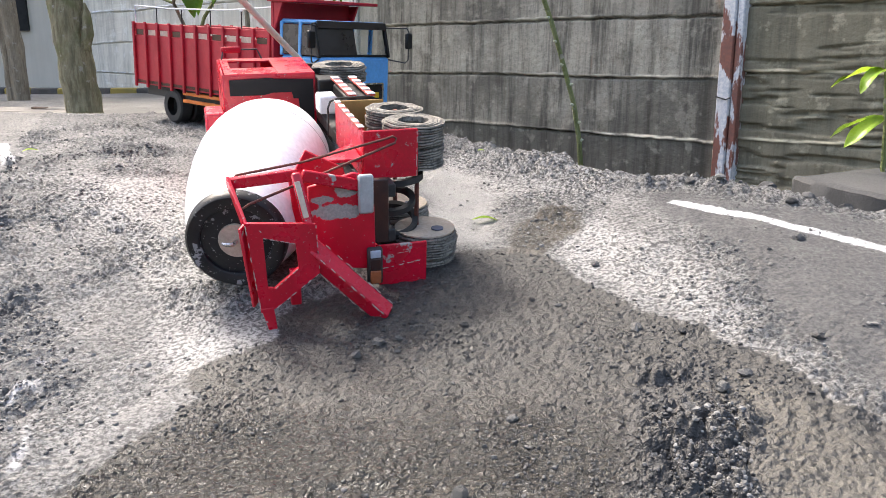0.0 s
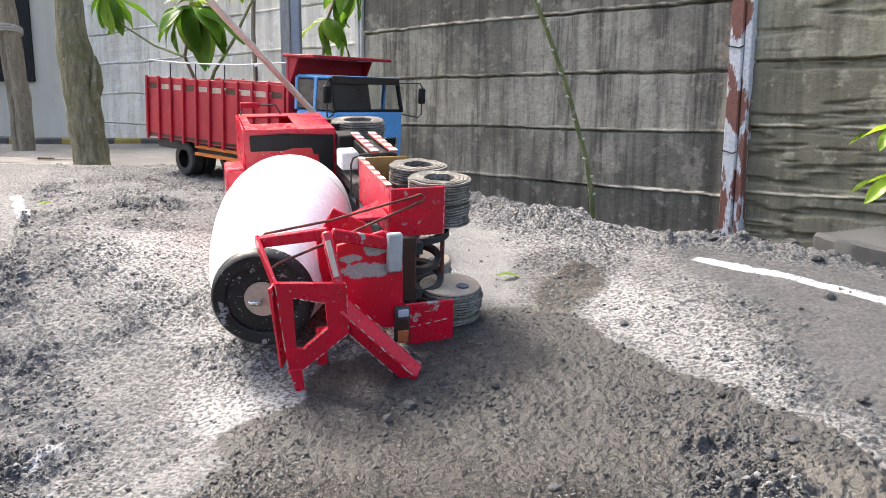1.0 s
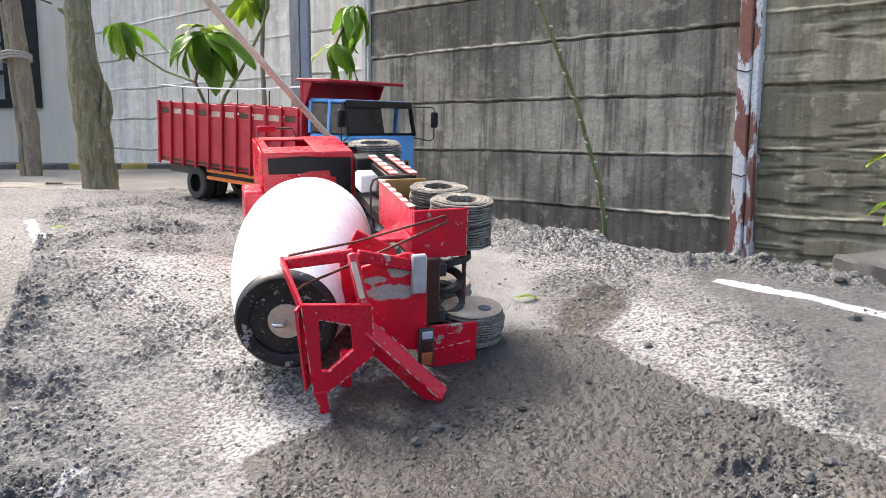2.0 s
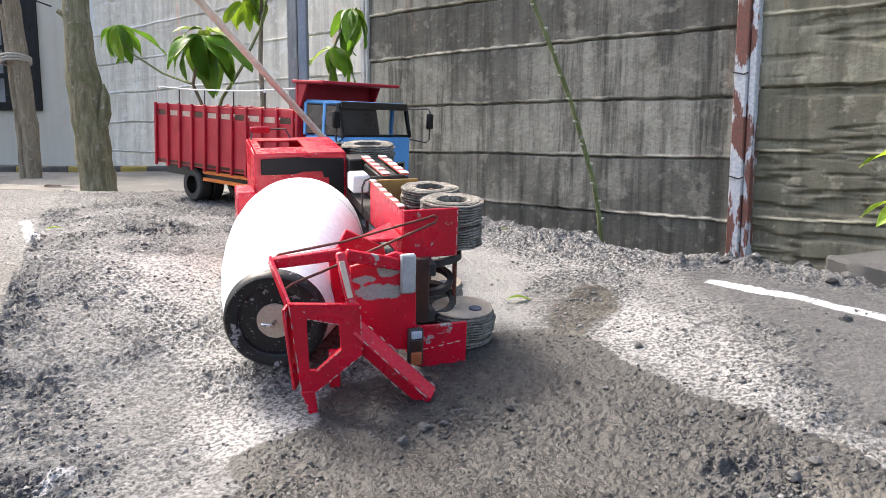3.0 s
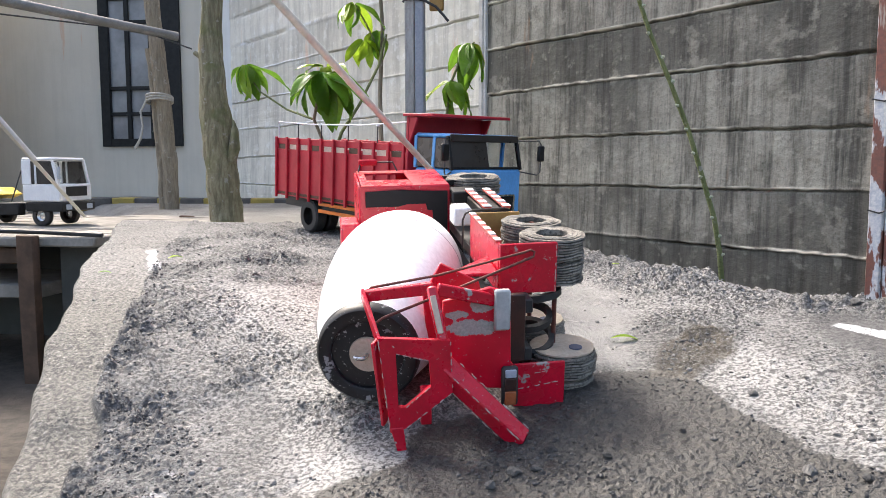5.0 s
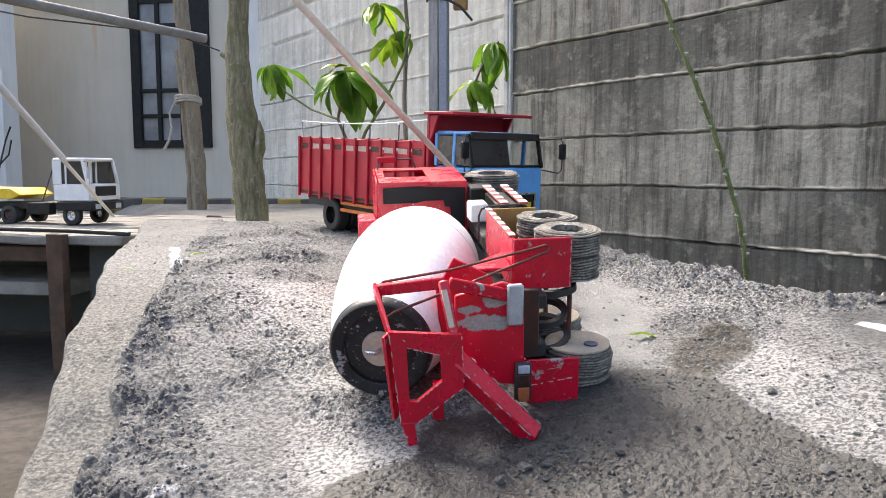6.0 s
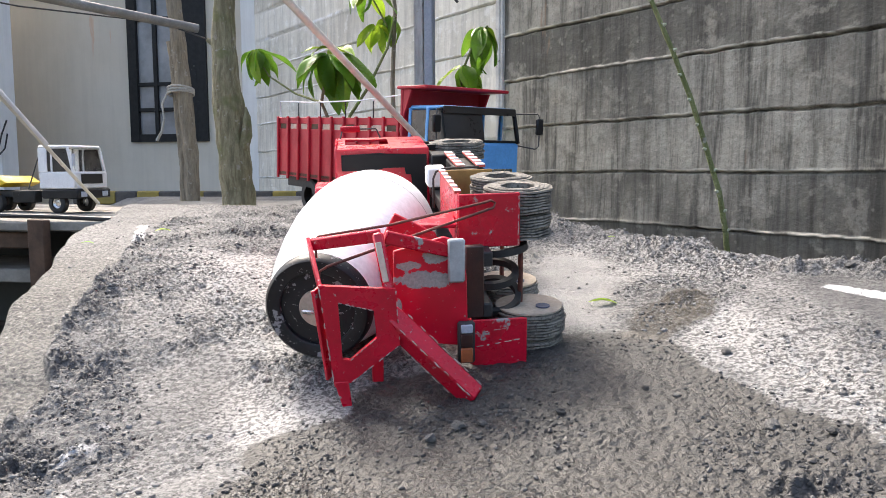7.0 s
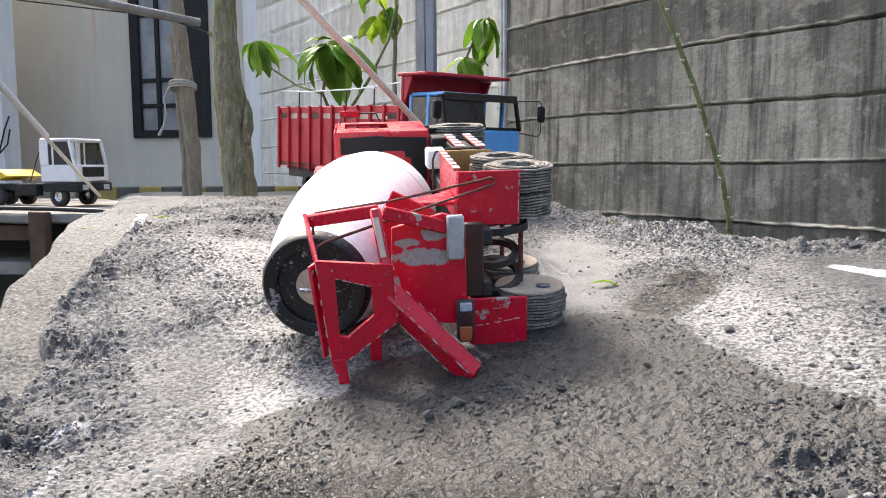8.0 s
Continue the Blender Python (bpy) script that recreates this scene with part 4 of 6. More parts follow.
    part("lamp_block", bm, grey_plaster, mixer, "lamp block with its paint gone, grey")
    bm = bmesh.new()
    box(bm, (-0.112, -0.100, 0.089), (-0.044, -0.088, 0.116), 0.003)
    lamp = part("tail_lamp", bm, dark_steel, mixer)
    for x0, x1, m in ((-0.061, -0.047, grey_lens), (-0.084, -0.062, brown_frame), (-0.109, -0.085, amber)):
        bm = bmesh.new()
        box(bm, (x0, -0.104, 0.093), (x1, -0.0995, 0.112), 0.0015)
        part("lens", bm, m, lamp)
    # hopper frame: a plate with a window and a prong
    bm = bmesh.new()
    outer = [(0.046, 0.322), (0.036, 0.214), (-0.048, 0.210), (-0.102, 0.282), (-0.108, 0.306)]
    inner = [(0.020, 0.296), (0.006, 0.246), (-0.036, 0.243), (-0.068, 0.282), (-0.066, 0.293)]
    rings = [[bm.verts.new((x, y, z)) for x, z in loop] for loop in (outer, inner) for y in (-0.170, -0.161)]
    for a, b in ((0, 2), (1, 3), (0, 1), (2, 3)):
        for i in range(5):
            j = (i + 1) % 5
            bm.faces.new((rings[a][i], rings[a][j], rings[b][j], rings[b][i]))
    prism(bm, [(-0.100, 0.306), (-0.146, 0.294), (-0.147, 0.281), (-0.100, 0.286)], "y", -0.172, -0.160, 0.001)
    hopper = part("hopper_frame", bm, red_paint, mixer)
    bm = bmesh.new()
    beam(bm, (0.040, -0.162, 0.326), (-0.10, -0.150, 0.312), 0.022, 0.005, 0.001, (0.1, 0.5, 1))
    part("hopper_side", bm, red_paint, mixer)
    bm = bmesh.new()
    beam(bm, (0.088, -0.075, 0.338), (0.030, -0.165, 0.318), 0.020, 0.006, 0.001, (0, 0, 1))
    part("hopper_arm", bm, red_paint, mixer)
    bm = bmesh.new()
    beam(bm, (0.084, -0.08, 0.335), (0.104, -0.12, 0.232), 0.014, 0.018, 0.002, (1, 0, 0))
    part("hopper_arm", bm, red_paint, mixer)
    bm = bmesh.new()
    beam(bm, (0.108, -0.125, 0.236), (0.026, -0.160, 0.222), 0.016, 0.016, 0.003, (0, 1, 0))
    bm2 = bmesh.new()
    part("hopper_post", bm, red_scraped, mixer)
    beam(bm2, (0.098, -0.139, 0.236), (0.045, -0.162, 0.227), 0.009, 0.004, 0.001, (0, 1, 0))
    part("hinge_plate", bm2, pale_band, mixer, "worn brass-coloured hinge plate")
    bm = bmesh.new()
    beam(bm, (0.100, -0.115, 0.225), (0.066, -0.085, 0.120), 0.010, 0.020, 0.002, (1, 0, 0))
    part("hopper_stay", bm, red_scraped, mixer)
    bm = bmesh.new()
    box(bm, (-0.135, -0.10, 0.232), (-0.07, -0.085, 0.250), 0.002)
    part("stand_leg", bm, red_paint, mixer)
    # chute: a channel of two plates
    bm = bmesh.new()
    beam(bm, (-0.008, -0.150, 0.226), (-0.130, -0.182, 0.104), 0.030, 0.030, 0.003, (0.7, -0.9, -0.7))
    chute = part("chute", bm, red_scraped, mixer)
    # black block on the solid bar's end, for the shade inside the chute
    bm = bmesh.new()
    beam(bm, (-0.125, -0.1808, 0.109), (-0.1312, -0.1824, 0.1028), 0.021, 0.021, 0.001, (0.7, -0.9, -0.7))
    part("chute_mouth_shade", bm, black_paint, chute)
    # bare edges where the paint has chipped off
    a, b = Vector((-0.008, -0.150, 0.226)), Vector((-0.130, -0.182, 0.104))
    along = (b - a).normalized()
    across = along.cross(Vector((0.7, -0.9, -0.7))).normalized()
    out = across.cross(along)
    rnd = random.Random(77)

    def scuff(p, q, r, parent, pieces=7):
        p, q = Vector(p), Vector(q)
        for k in range(pieces):
            t0 = (k + rnd.uniform(0.0, 0.35)) / pieces
            t1 = min(1, t0 + rnd.uniform(0.35, 0.9) / pieces)
            bm = bmesh.new()
            tube(bm, [p.lerp(q, t0 + (t1 - t0) * j / 4) + Vector((rnd.uniform(-1, 1), 0, rnd.uniform(-1, 1))) * r * 0.5 for j in range(5)], [r * 0.4, r, r * rnd.uniform(0.6, 1.3), r, r * 0.4], 6)
            part("scuff", bm, bare_edge, parent, "chipped pale edge")

    for s1, s2 in ((1, 1), (-1, 1), (1, -1), (-1, -1)):
        side = across * 0.0148 * s1 + out * 0.0148 * s2
        scuff(a + side + along * 0.02, b + side, 0.0011, chute)
    scuff((-0.075, -0.0672, 0.086), (-0.068, -0.0672, 0.03), 0.0008, lower_board, 4)
    scuff((-0.098, -0.0672, 0.084), (-0.088, -0.0672, 0.012), 0.0011, lower_board, 5)
    for p, q in (((-0.036, -0.1705, 0.243), (-0.068, -0.1705, 0.282)), ((0.036, -0.1705, 0.214), (-0.048, -0.1705, 0.210)), ((-0.048, -0.1705, 0.210), (-0.102, -0.1705, 0.282)), ((0.046, -0.1705, 0.322), (-0.10, -0.1705, 0.307)), ((0.020, -0.1705, 0.296), (0.006, -0.1705, 0.246))):
        scuff(p, q, 0.001, hopper, 6)
    scuff((0.0502, -0.0035, 0.003), (0.137, -0.0035, 0.002), 0.001, upper_board, 6)
    # bent wire rail
    bm = bmesh.new()
    tube(bm, [(0.060, -0.067, 0.328), (0.088, -0.067, 0.328), (0.093, -0.067, 0.324), (0.103, -0.05, 0.215), (0.127, -0.018, 0.062), (0.129, -0.012, 0.050), (0.125, -0.012, 0.043), (0.118, -0.016, 0.046), (0.090, -0.085, 0.19), (0.060, -0.12, 0.31), (0.054, -0.125, 0.322), (0.02, -0.14, 0.324)], 0.0022, 8)
    part("wire_rail", bm, rusty_wire, mixer, "thin bent wire with rusty red paint")
    # drum
    d = Vector((0.02, 0.323, -0.08)).normalized()
    o = Vector((-0.027, -0.045, 0.330))
    bm = bmesh.new()
    prof = [(0.004, 0.081), (0.03, 0.090), (0.10, 0.108), (0.18, 0.123), (0.26, 0.133), (0.33, 0.137), (0.38, 0.1355), (0.43, 0.129), (0.47, 0.118), (0.51, 0.099), (0.525, 0.088), (0.527, 0.0)]
    lathe(bm, prof, o, d, 64, lambda i, a: 1 + 0.006 * noise.noise(Vector((2 * math.cos(a), 2 * math.sin(a), i * 0.6))))
    drum = part("drum", bm, white_drum, mixer, "glossy white mixer drum", 60)
    bm = bmesh.new()
    lathe(bm, [(0.012, 0.058), (-0.006, 0.060), (-0.009, 0.064), (-0.009, 0.080), (-0.004, 0.0845), (0.014, 0.0865), (0.016, 0.083)], o, d, 56)
    part("rear_ring", bm, smeared_black, drum, "black ring smeared with cement")
    bm = bmesh.new()
    lathe(bm, [(0.0, 0.0), (0.0, 0.061), (0.006, 0.061)], o, d, 40)
    part("rear_disc", bm, smeared_black, drum)
    bm = bmesh.new()
    lathe(bm, [(-0.004, 0.0), (-0.004, 0.030), (0.001, 0.031)], o, d, 32)
    hub = part("hub", bm, cardboard, drum)
    bm = bmesh.new()
    side = d.cross(Vector((1, 0, 0))).normalized()
    tube(bm, [o - d * 0.002, o - d * 0.014 - side * 0.001, o - d * 0.019 - side * 0.006, o - d * 0.018 - side * 0.017, o - d * 0.015 - side * 0.02], 0.0034, 8)
    part("hook", bm, chrome, hub)
    for h, r, phase in ((0.33, 0.1362, 0.4),):
        bm = bmesh.new()
        e1 = d.orthogonal().normalized()
        e2 = d.cross(e1)
        tube(bm, [o + d * (h + 0.02 * math.sin(a)) + (e1 * math.cos(a) + e2 * math.sin(a)) * (r + 0.0002) for a in [k * 0.11 for k in range(58)]], 0.0007, 5)
        part("seam", bm, grey_plaster, drum)
    # cab
    bm = bmesh.new()
    t = 0.005
    box(bm, (-0.145, 0.552, 0.094), (0.146, 0.552 + t, 0.306), 0.003)
    cab = part("cab", bm, red_paint, mixer)
    bm = bmesh.new()
    box(bm, (-0.145, 0.558, 0.301), (0.146, 0.79, 0.307), 0.003)
    part("cab_roof", bm, red_paint, cab)
    bm = bmesh.new()
    box(bm, (-0.145, 0.784, 0.094), (0.146, 0.79, 0.20), 0.002)
    part("cab_front", bm, red_paint, cab)
    for x in (0.141, -0.146):
        bm = bmesh.new()
        box(bm, (x, 0.558, 0.094), (x + t, 0.788, 0.180), 0.001)
        box(bm, (x, 0.558, 0.181), (x + t, 0.640, 0.300), 0.001)
        box(bm, (x, 0.745, 0.181), (x + t, 0.788, 0.300), 0.001)
        box(bm, (x, 0.641, 0.283), (x + t, 0.744, 0.300), 0.001)
        part("cab_side", bm, red_paint, cab)
    bm = bmesh.new()
    prism(bm, [(0.132, 0.100), (0.134, 0.190), (0.137, 0.205), (0.134, 0.292), (0.098, 0.292), (0.098, 0.215), (0.104, 0.195), (0.104, 0.150), (0.088, 0.148), (0.088, 0.135), (0.02, 0.13), (0.02, 0.100)], "y", 0.546, 0.5515, 0.0008)
    part("rear_window", bm, dark_glass, cab, "black film over the cab's rear window")
    bm = bmesh.new()
    box(bm, (-0.07, 0.495, 0.309), (0.070, 0.585, 0.352), 0.004)
    part("roof_box", bm, red_paint, cab)
    bm = bmesh.new()
    tube(bm, [(0.146, 0.77, 0.295), (0.165, 0.785, 0.29), (0.168, 0.79, 0.26), (0.168, 0.79, 0.205), (0.146, 0.78, 0.195)], 0.0022, 7)
    arm = part("mirror_arm", bm, dark_steel, cab)
    bm = bmesh.new()
    box(bm, (0.160, 0.782, 0.245), (0.176, 0.790, 0.295), 0.003)
    part("mirror", bm, red_paint, arm)
    # arch over the front wheel
    bm = bmesh.new()
    lathe(bm, [(0, 0.028), (0, 0.04), (0.012, 0.04), (0.012, 0.028), (0, 0.028)], (0.132, 0.66, 0.09), (1, 0, 0), 24)
    part("wheel_arch", bm, black_paint, cab)
    bm = bmesh.new()
    box(bm, (0.05, 0.53, 0.03), (0.132, 0.60, 0.092), 0.004)
    part("battery_box", bm, black_paint, mixer)
    bm = bmesh.new()
    box(bm, (-0.14, 0.70, 0.03), (0.13, 0.795, 0.092), 0.004)
    part("front_bumper", bm, black_paint, mixer)
    return mixer


build_mixer()


# ---- the other toy trucks ----
def toy_frame(rear, heading, slope):
    """A frame at a truck's rear near corner: x to its right, y ahead, z up."""
    y = Vector((math.cos(heading), math.sin(heading), slope)).normalized()
    x = y.cross(Vector((0, 0, 1))).normalized()
    z = x.cross(y)
    m = Matrix((x, y, z)).transposed().to_4x4()
    m.translation = rear
    return m


def toy_wheel(parent, x, y, r, wide, cap):
    bm = bmesh.new()
    s = 1 if wide > 0 else -1
    lathe(bm, [(0, r * 0.55), (0, r * 0.9), (wide * 0.12, r), (wide * 0.5, r * 0.985), (wide * 0.88, r), (wide, r * 0.9), (wide, r * 0.55)], (x, y, r), (1, 0, 0), 28)
    tyre = part("tyre", bm, rubber, parent)
    bm = bmesh.new()
    lathe(bm, [(wide * 0.75, r * 0.57), (wide * 0.8, r * 0.5), (wide * 0.6, r * 0.3), (wide * 0.65, 0)], (x, y, r), (1, 0, 0), 24)
    part("rim", bm, cap, tyre)


def build_blue_truck():
    m = toy_frame((-1.225, 3.258, 0.196), math.atan2(-0.652, 0.758), -0.057)
    truck = thing("toy_cargo_truck", m, "toy cargo truck with blue cab and red slatted bed", "toy truck")
    W, L = 0.32, 0.87
    # bed: four boarded sides with battens, an open band near the top
    bm = bmesh.new()
    box(bm, (-W, 0.0, 0.135), (0, L, 0.150), 0.002)
    bed = part("bed", bm, brown_wood, truck)
    for x0, x1 in ((-0.006, 0.0), (-W, -W + 0.006)):
        bm = bmesh.new()
        box(bm, (x0, 0.0, 0.132), (x1, L, 0.318), 0.0015)
        part("side_board", bm, red_board, bed)
        bm = bmesh.new()
        box(bm, (x0, 0.0, 0.338), (x1, L, 0.362), 0.0015)
        part("top_rail", bm, red_board, bed)
    for y0, y1 in ((0.0, 0.006),):
        bm = bmesh.new()
        box(bm, (-W + 0.007, y0, 0.132), (-0.007, y1, 0.358), 0.0015)
        part("tail_board", bm, red_board, bed)
    n = 10
    for k in range(n + 1):
        y = 0.012 + k * (L - 0.024) / n
        for x0, x1 in ((0.0005, 0.009), (-W - 0.009, -W - 0.0005)):
            bm = bmesh.new()
            box(bm, (x0, y - 0.006, 0.122), (x1, y + 0.006, 0.366), 0.0015)
            part("batten", bm, red_board, bed)
        if k < n:
            bm = bmesh.new()
            box(bm, (-0.005, y + 0.012, 0.3185), (-0.001, y + (L - 0.024) / n - 0.012, 0.3375), 0.0005)
            part("band_plate", bm, pale_band if k % 3 else brown_wood, bed)
    # wire hoops over the bed
    bm = bmesh.new()
    tube(bm, [(-0.004, 0.02, 0.36), (-0.004, 0.015, 0.425), (-0.004, 0.25, 0.418), (-0.004, 0.6, 0.42), (-0.004, L, 0.435)], 0.0028, 6)
    wire = part("top_wire", bm, white_paint, truck)
    for y in (0.17, 0.34, 0.52, 0.7):
        bm = bmesh.new()
        tube(bm, [(-0.004, y, 0.362), (-0.004, y, 0.418)], 0.0022, 6)
        part("wire_post", bm, dark_steel, wire)
        bm = bmesh.new()
        lathe(bm, [(0, 0), (0.001, 0.006), (0.004, 0.006), (0.006, 0)], (-0.004, y, 0.417), (0, 0, 1), 8)
        part("wire_knob", bm, white_paint, wire)
    # headboard with its roof over the cab
    bm = bmesh.new()
    box(bm, (-W - 0.006, L, 0.13), (0.006, L + 0.012, 0.452), 0.002)
    head = part("headboard", bm, red_board, truck)
    bm = bmesh.new()
    box(bm, (-W - 0.012, L - 0.012, 0.4525), (0.012, L + 0.14, 0.462), 0.002)
    part("headboard_roof", bm, red_board, head)
    for x0, x1 in ((-0.004, 0.004), (-W - 0.004, -W + 0.004)):
        bm = bmesh.new()
        prism(bm, [(L + 0.013, 0.36), (L + 0.055, 0.451), (L + 0.013, 0.451)], "x", x0, x1, 0.0006)
        part("roof_bracket", bm, red_board, head)
    # cab
    c0, c1 = L + 0.03, L + 0.215
    bm = bmesh.new()
    box(bm, (-W + 0.008, c0, 0.12), (-0.008, c1 + 0.006, 0.292), 0.008)
    cab = part("cab", bm, blue_paint, truck)
    bm = bmesh.new()
    box(bm, (-W + 0.008, c0, 0.388), (-0.008, c1 - 0.018, 0.402), 0.006)
    part("cab_roof", bm, blue_paint, cab)
    bm = bmesh.new()
    box(bm, (-W + 0.012, c1 - 0.0175, 0.378), (-0.012, c1 - 0.012, 0.401), 0.002)
    part("sun_visor", bm, dark_film, cab)
    for x in (-0.010, -W + 0.010):
        for a, b in ((c0 + 0.005, c0 + 0.007), (c0 + 0.095, c0 + 0.100), (c1, c1 - 0.026)):
            bm = bmesh.new()
            beam(bm, (x, a, 0.290), (x, b, 0.394), 0.010, 0.014, 0.002, (0, 1, 0))
            part("pillar", bm, blue_paint if b < c1 - 0.05 else black_paint, cab)
        if x < -0.1:
            continue
        bm = bmesh.new()
        prism(bm, [(c0 + 0.012, 0.296), (c1 - 0.008, 0.296), (c1 - 0.030, 0.386), (c0 + 0.012, 0.386)], "x", x - 0.002, x + 0.002, 0)
        part("side_window", bm, tinted, cab)
    bm = bmesh.new()
    prism(bm, [(-W + 0.014, 0.292), (-0.014, 0.292), (-0.014, 0.30), (-W + 0.014, 0.30)], "y", c1 - 0.006, c1, 0.001)
    part("dash", bm, black_paint, cab)
    for name, x0, x1, mt in (("windscreen", -W + 0.016, -W + 0.15, clear_sheet), ("windscreen_film", -W + 0.15, -0.016, dark_film)):
        bm = bmesh.new()
        beam(bm, ((x0 + x1) / 2, c1 - 0.002, 0.298), ((x0 + x1) / 2, c1 - 0.024, 0.39), x1 - x0, 0.002, 0, (0, 1, 0))
        part(name, bm, mt, cab)
    # grille: chrome surround, bars, a round badge and two lamps
    bm = bmesh.new()
    for lo, hi in (((-W + 0.04, c1 + 0.006, 0.205), (-0.04, c1 + 0.012, 0.211)), ((-W + 0.04, c1 + 0.006, 0.150), (-0.04, c1 + 0.012, 0.156)), ((-W + 0.04, c1 + 0.006, 0.156), (-W + 0.047, c1 + 0.012, 0.205)), ((-0.047, c1 + 0.006, 0.156), (-0.04, c1 + 0.012, 0.205))):
        box(bm, lo, hi, 0.001)
    grille = part("grille_surround", bm, chrome, cab)
    bm = bmesh.new()
    box(bm, (-W + 0.048, c1 + 0.0062, 0.157), (-0.048, c1 + 0.008, 0.204), 0)
    part("grille", bm, black_paint, grille)
    bm = bmesh.new()
    lathe(bm, [(0, 0.017), (0, 0.023), (0.005, 0.023), (0.005, 0.017), (0, 0.017)], (-W / 2, c1 + 0.010, 0.182), (0, 1, 0), 28)
    part("badge_ring", bm, chrome, grille)
    for x in (-0.075, -W + 0.075):
        bm = bmesh.new()
        box(bm, (x - 0.016, c1 + 0.0085, 0.162), (x + 0.016, c1 + 0.012, 0.180), 0.002)
        part("headlamp", bm, yellow_paint, grille)
    bm = bmesh.new()
    box(bm, (-W, c1 - 0.02, 0.085), (0, c1 + 0.024, 0.118), 0.006)
    part("bumper", bm, black_paint, truck)
    # mirrors on bent wire
    for s, x in ((1, 0.0), (-1, -W)):
        bm = bmesh.new()
        tube(bm, [(x - s * 0.012, c1 - 0.02, 0.385), (x + s * 0.045, c1 + 0.03, 0.388), (x + s * 0.05, c1 + 0.035, 0.375), (x + s * 0.05, c1 + 0.035, 0.285), (x + s * 0.04, c1 + 0.03, 0.275), (x - s * 0.012, c1 - 0.005, 0.285)], 0.0024, 6)
        arm = part("mirror_arm", bm, dark_steel, cab)
        bm = bmesh.new()
        box(bm, (x + s * 0.05 - 0.014, c1 + 0.028, 0.32), (x + s * 0.05 + 0.014, c1 + 0.042, 0.372), 0.004)
        part("mirror", bm, black_paint, arm)
    # chassis and wheels
    for x in (-0.05, -W + 0.05):
        bm = bmesh.new()
        box(bm, (x - 0.015, 0.02, 0.09), (x + 0.015, c1, 0.134), 0.002)
        part("chassis_rail", bm, dark_steel, truck)
    for z in (0.085, 0.112):
        bm = bmesh.new()
        box(bm, (-0.018, 0.32, z), (-0.006, 0.72, z + 0.012), 0.001)
        part("side_guard", bm, orange_paint, truck, "orange side guard bar")
    for y in (0.24,):
        for x, wd in ((-0.01, -0.05), (-0.07, -0.045), (-W + 0.01, 0.05), (-W + 0.07, 0.045)):
            toy_wheel(truck, x, y, 0.064, wd, black_paint)
    for x, wd in ((-0.045, 0.04), (-W + 0.045, -0.04)):
        toy_wheel(truck, x, c0 + 0.085, 0.062, wd, white_paint)
    return truck


dark_film = plain("black_film", (0.022, 0.018, 0.017), (0.035, 0.03, 0.028), 20, 0.35)
tinted = plain("tinted_sheet", (0.05, 0.045, 0.045), (0.08, 0.07, 0.065), 15, 0.25)
cs = Nodes("clear_sheet")
cs.bsdf.inputs["Transmission Weight"].default_value = 1.0
cs.bsdf.inputs["IOR"].default_value = 1.12
clear_sheet = cs.done((0.85, 0.87, 0.86), cs.ramp(cs.noise(30), 0.3, 0.7, 0.03, 0.12))
build_blue_truck()


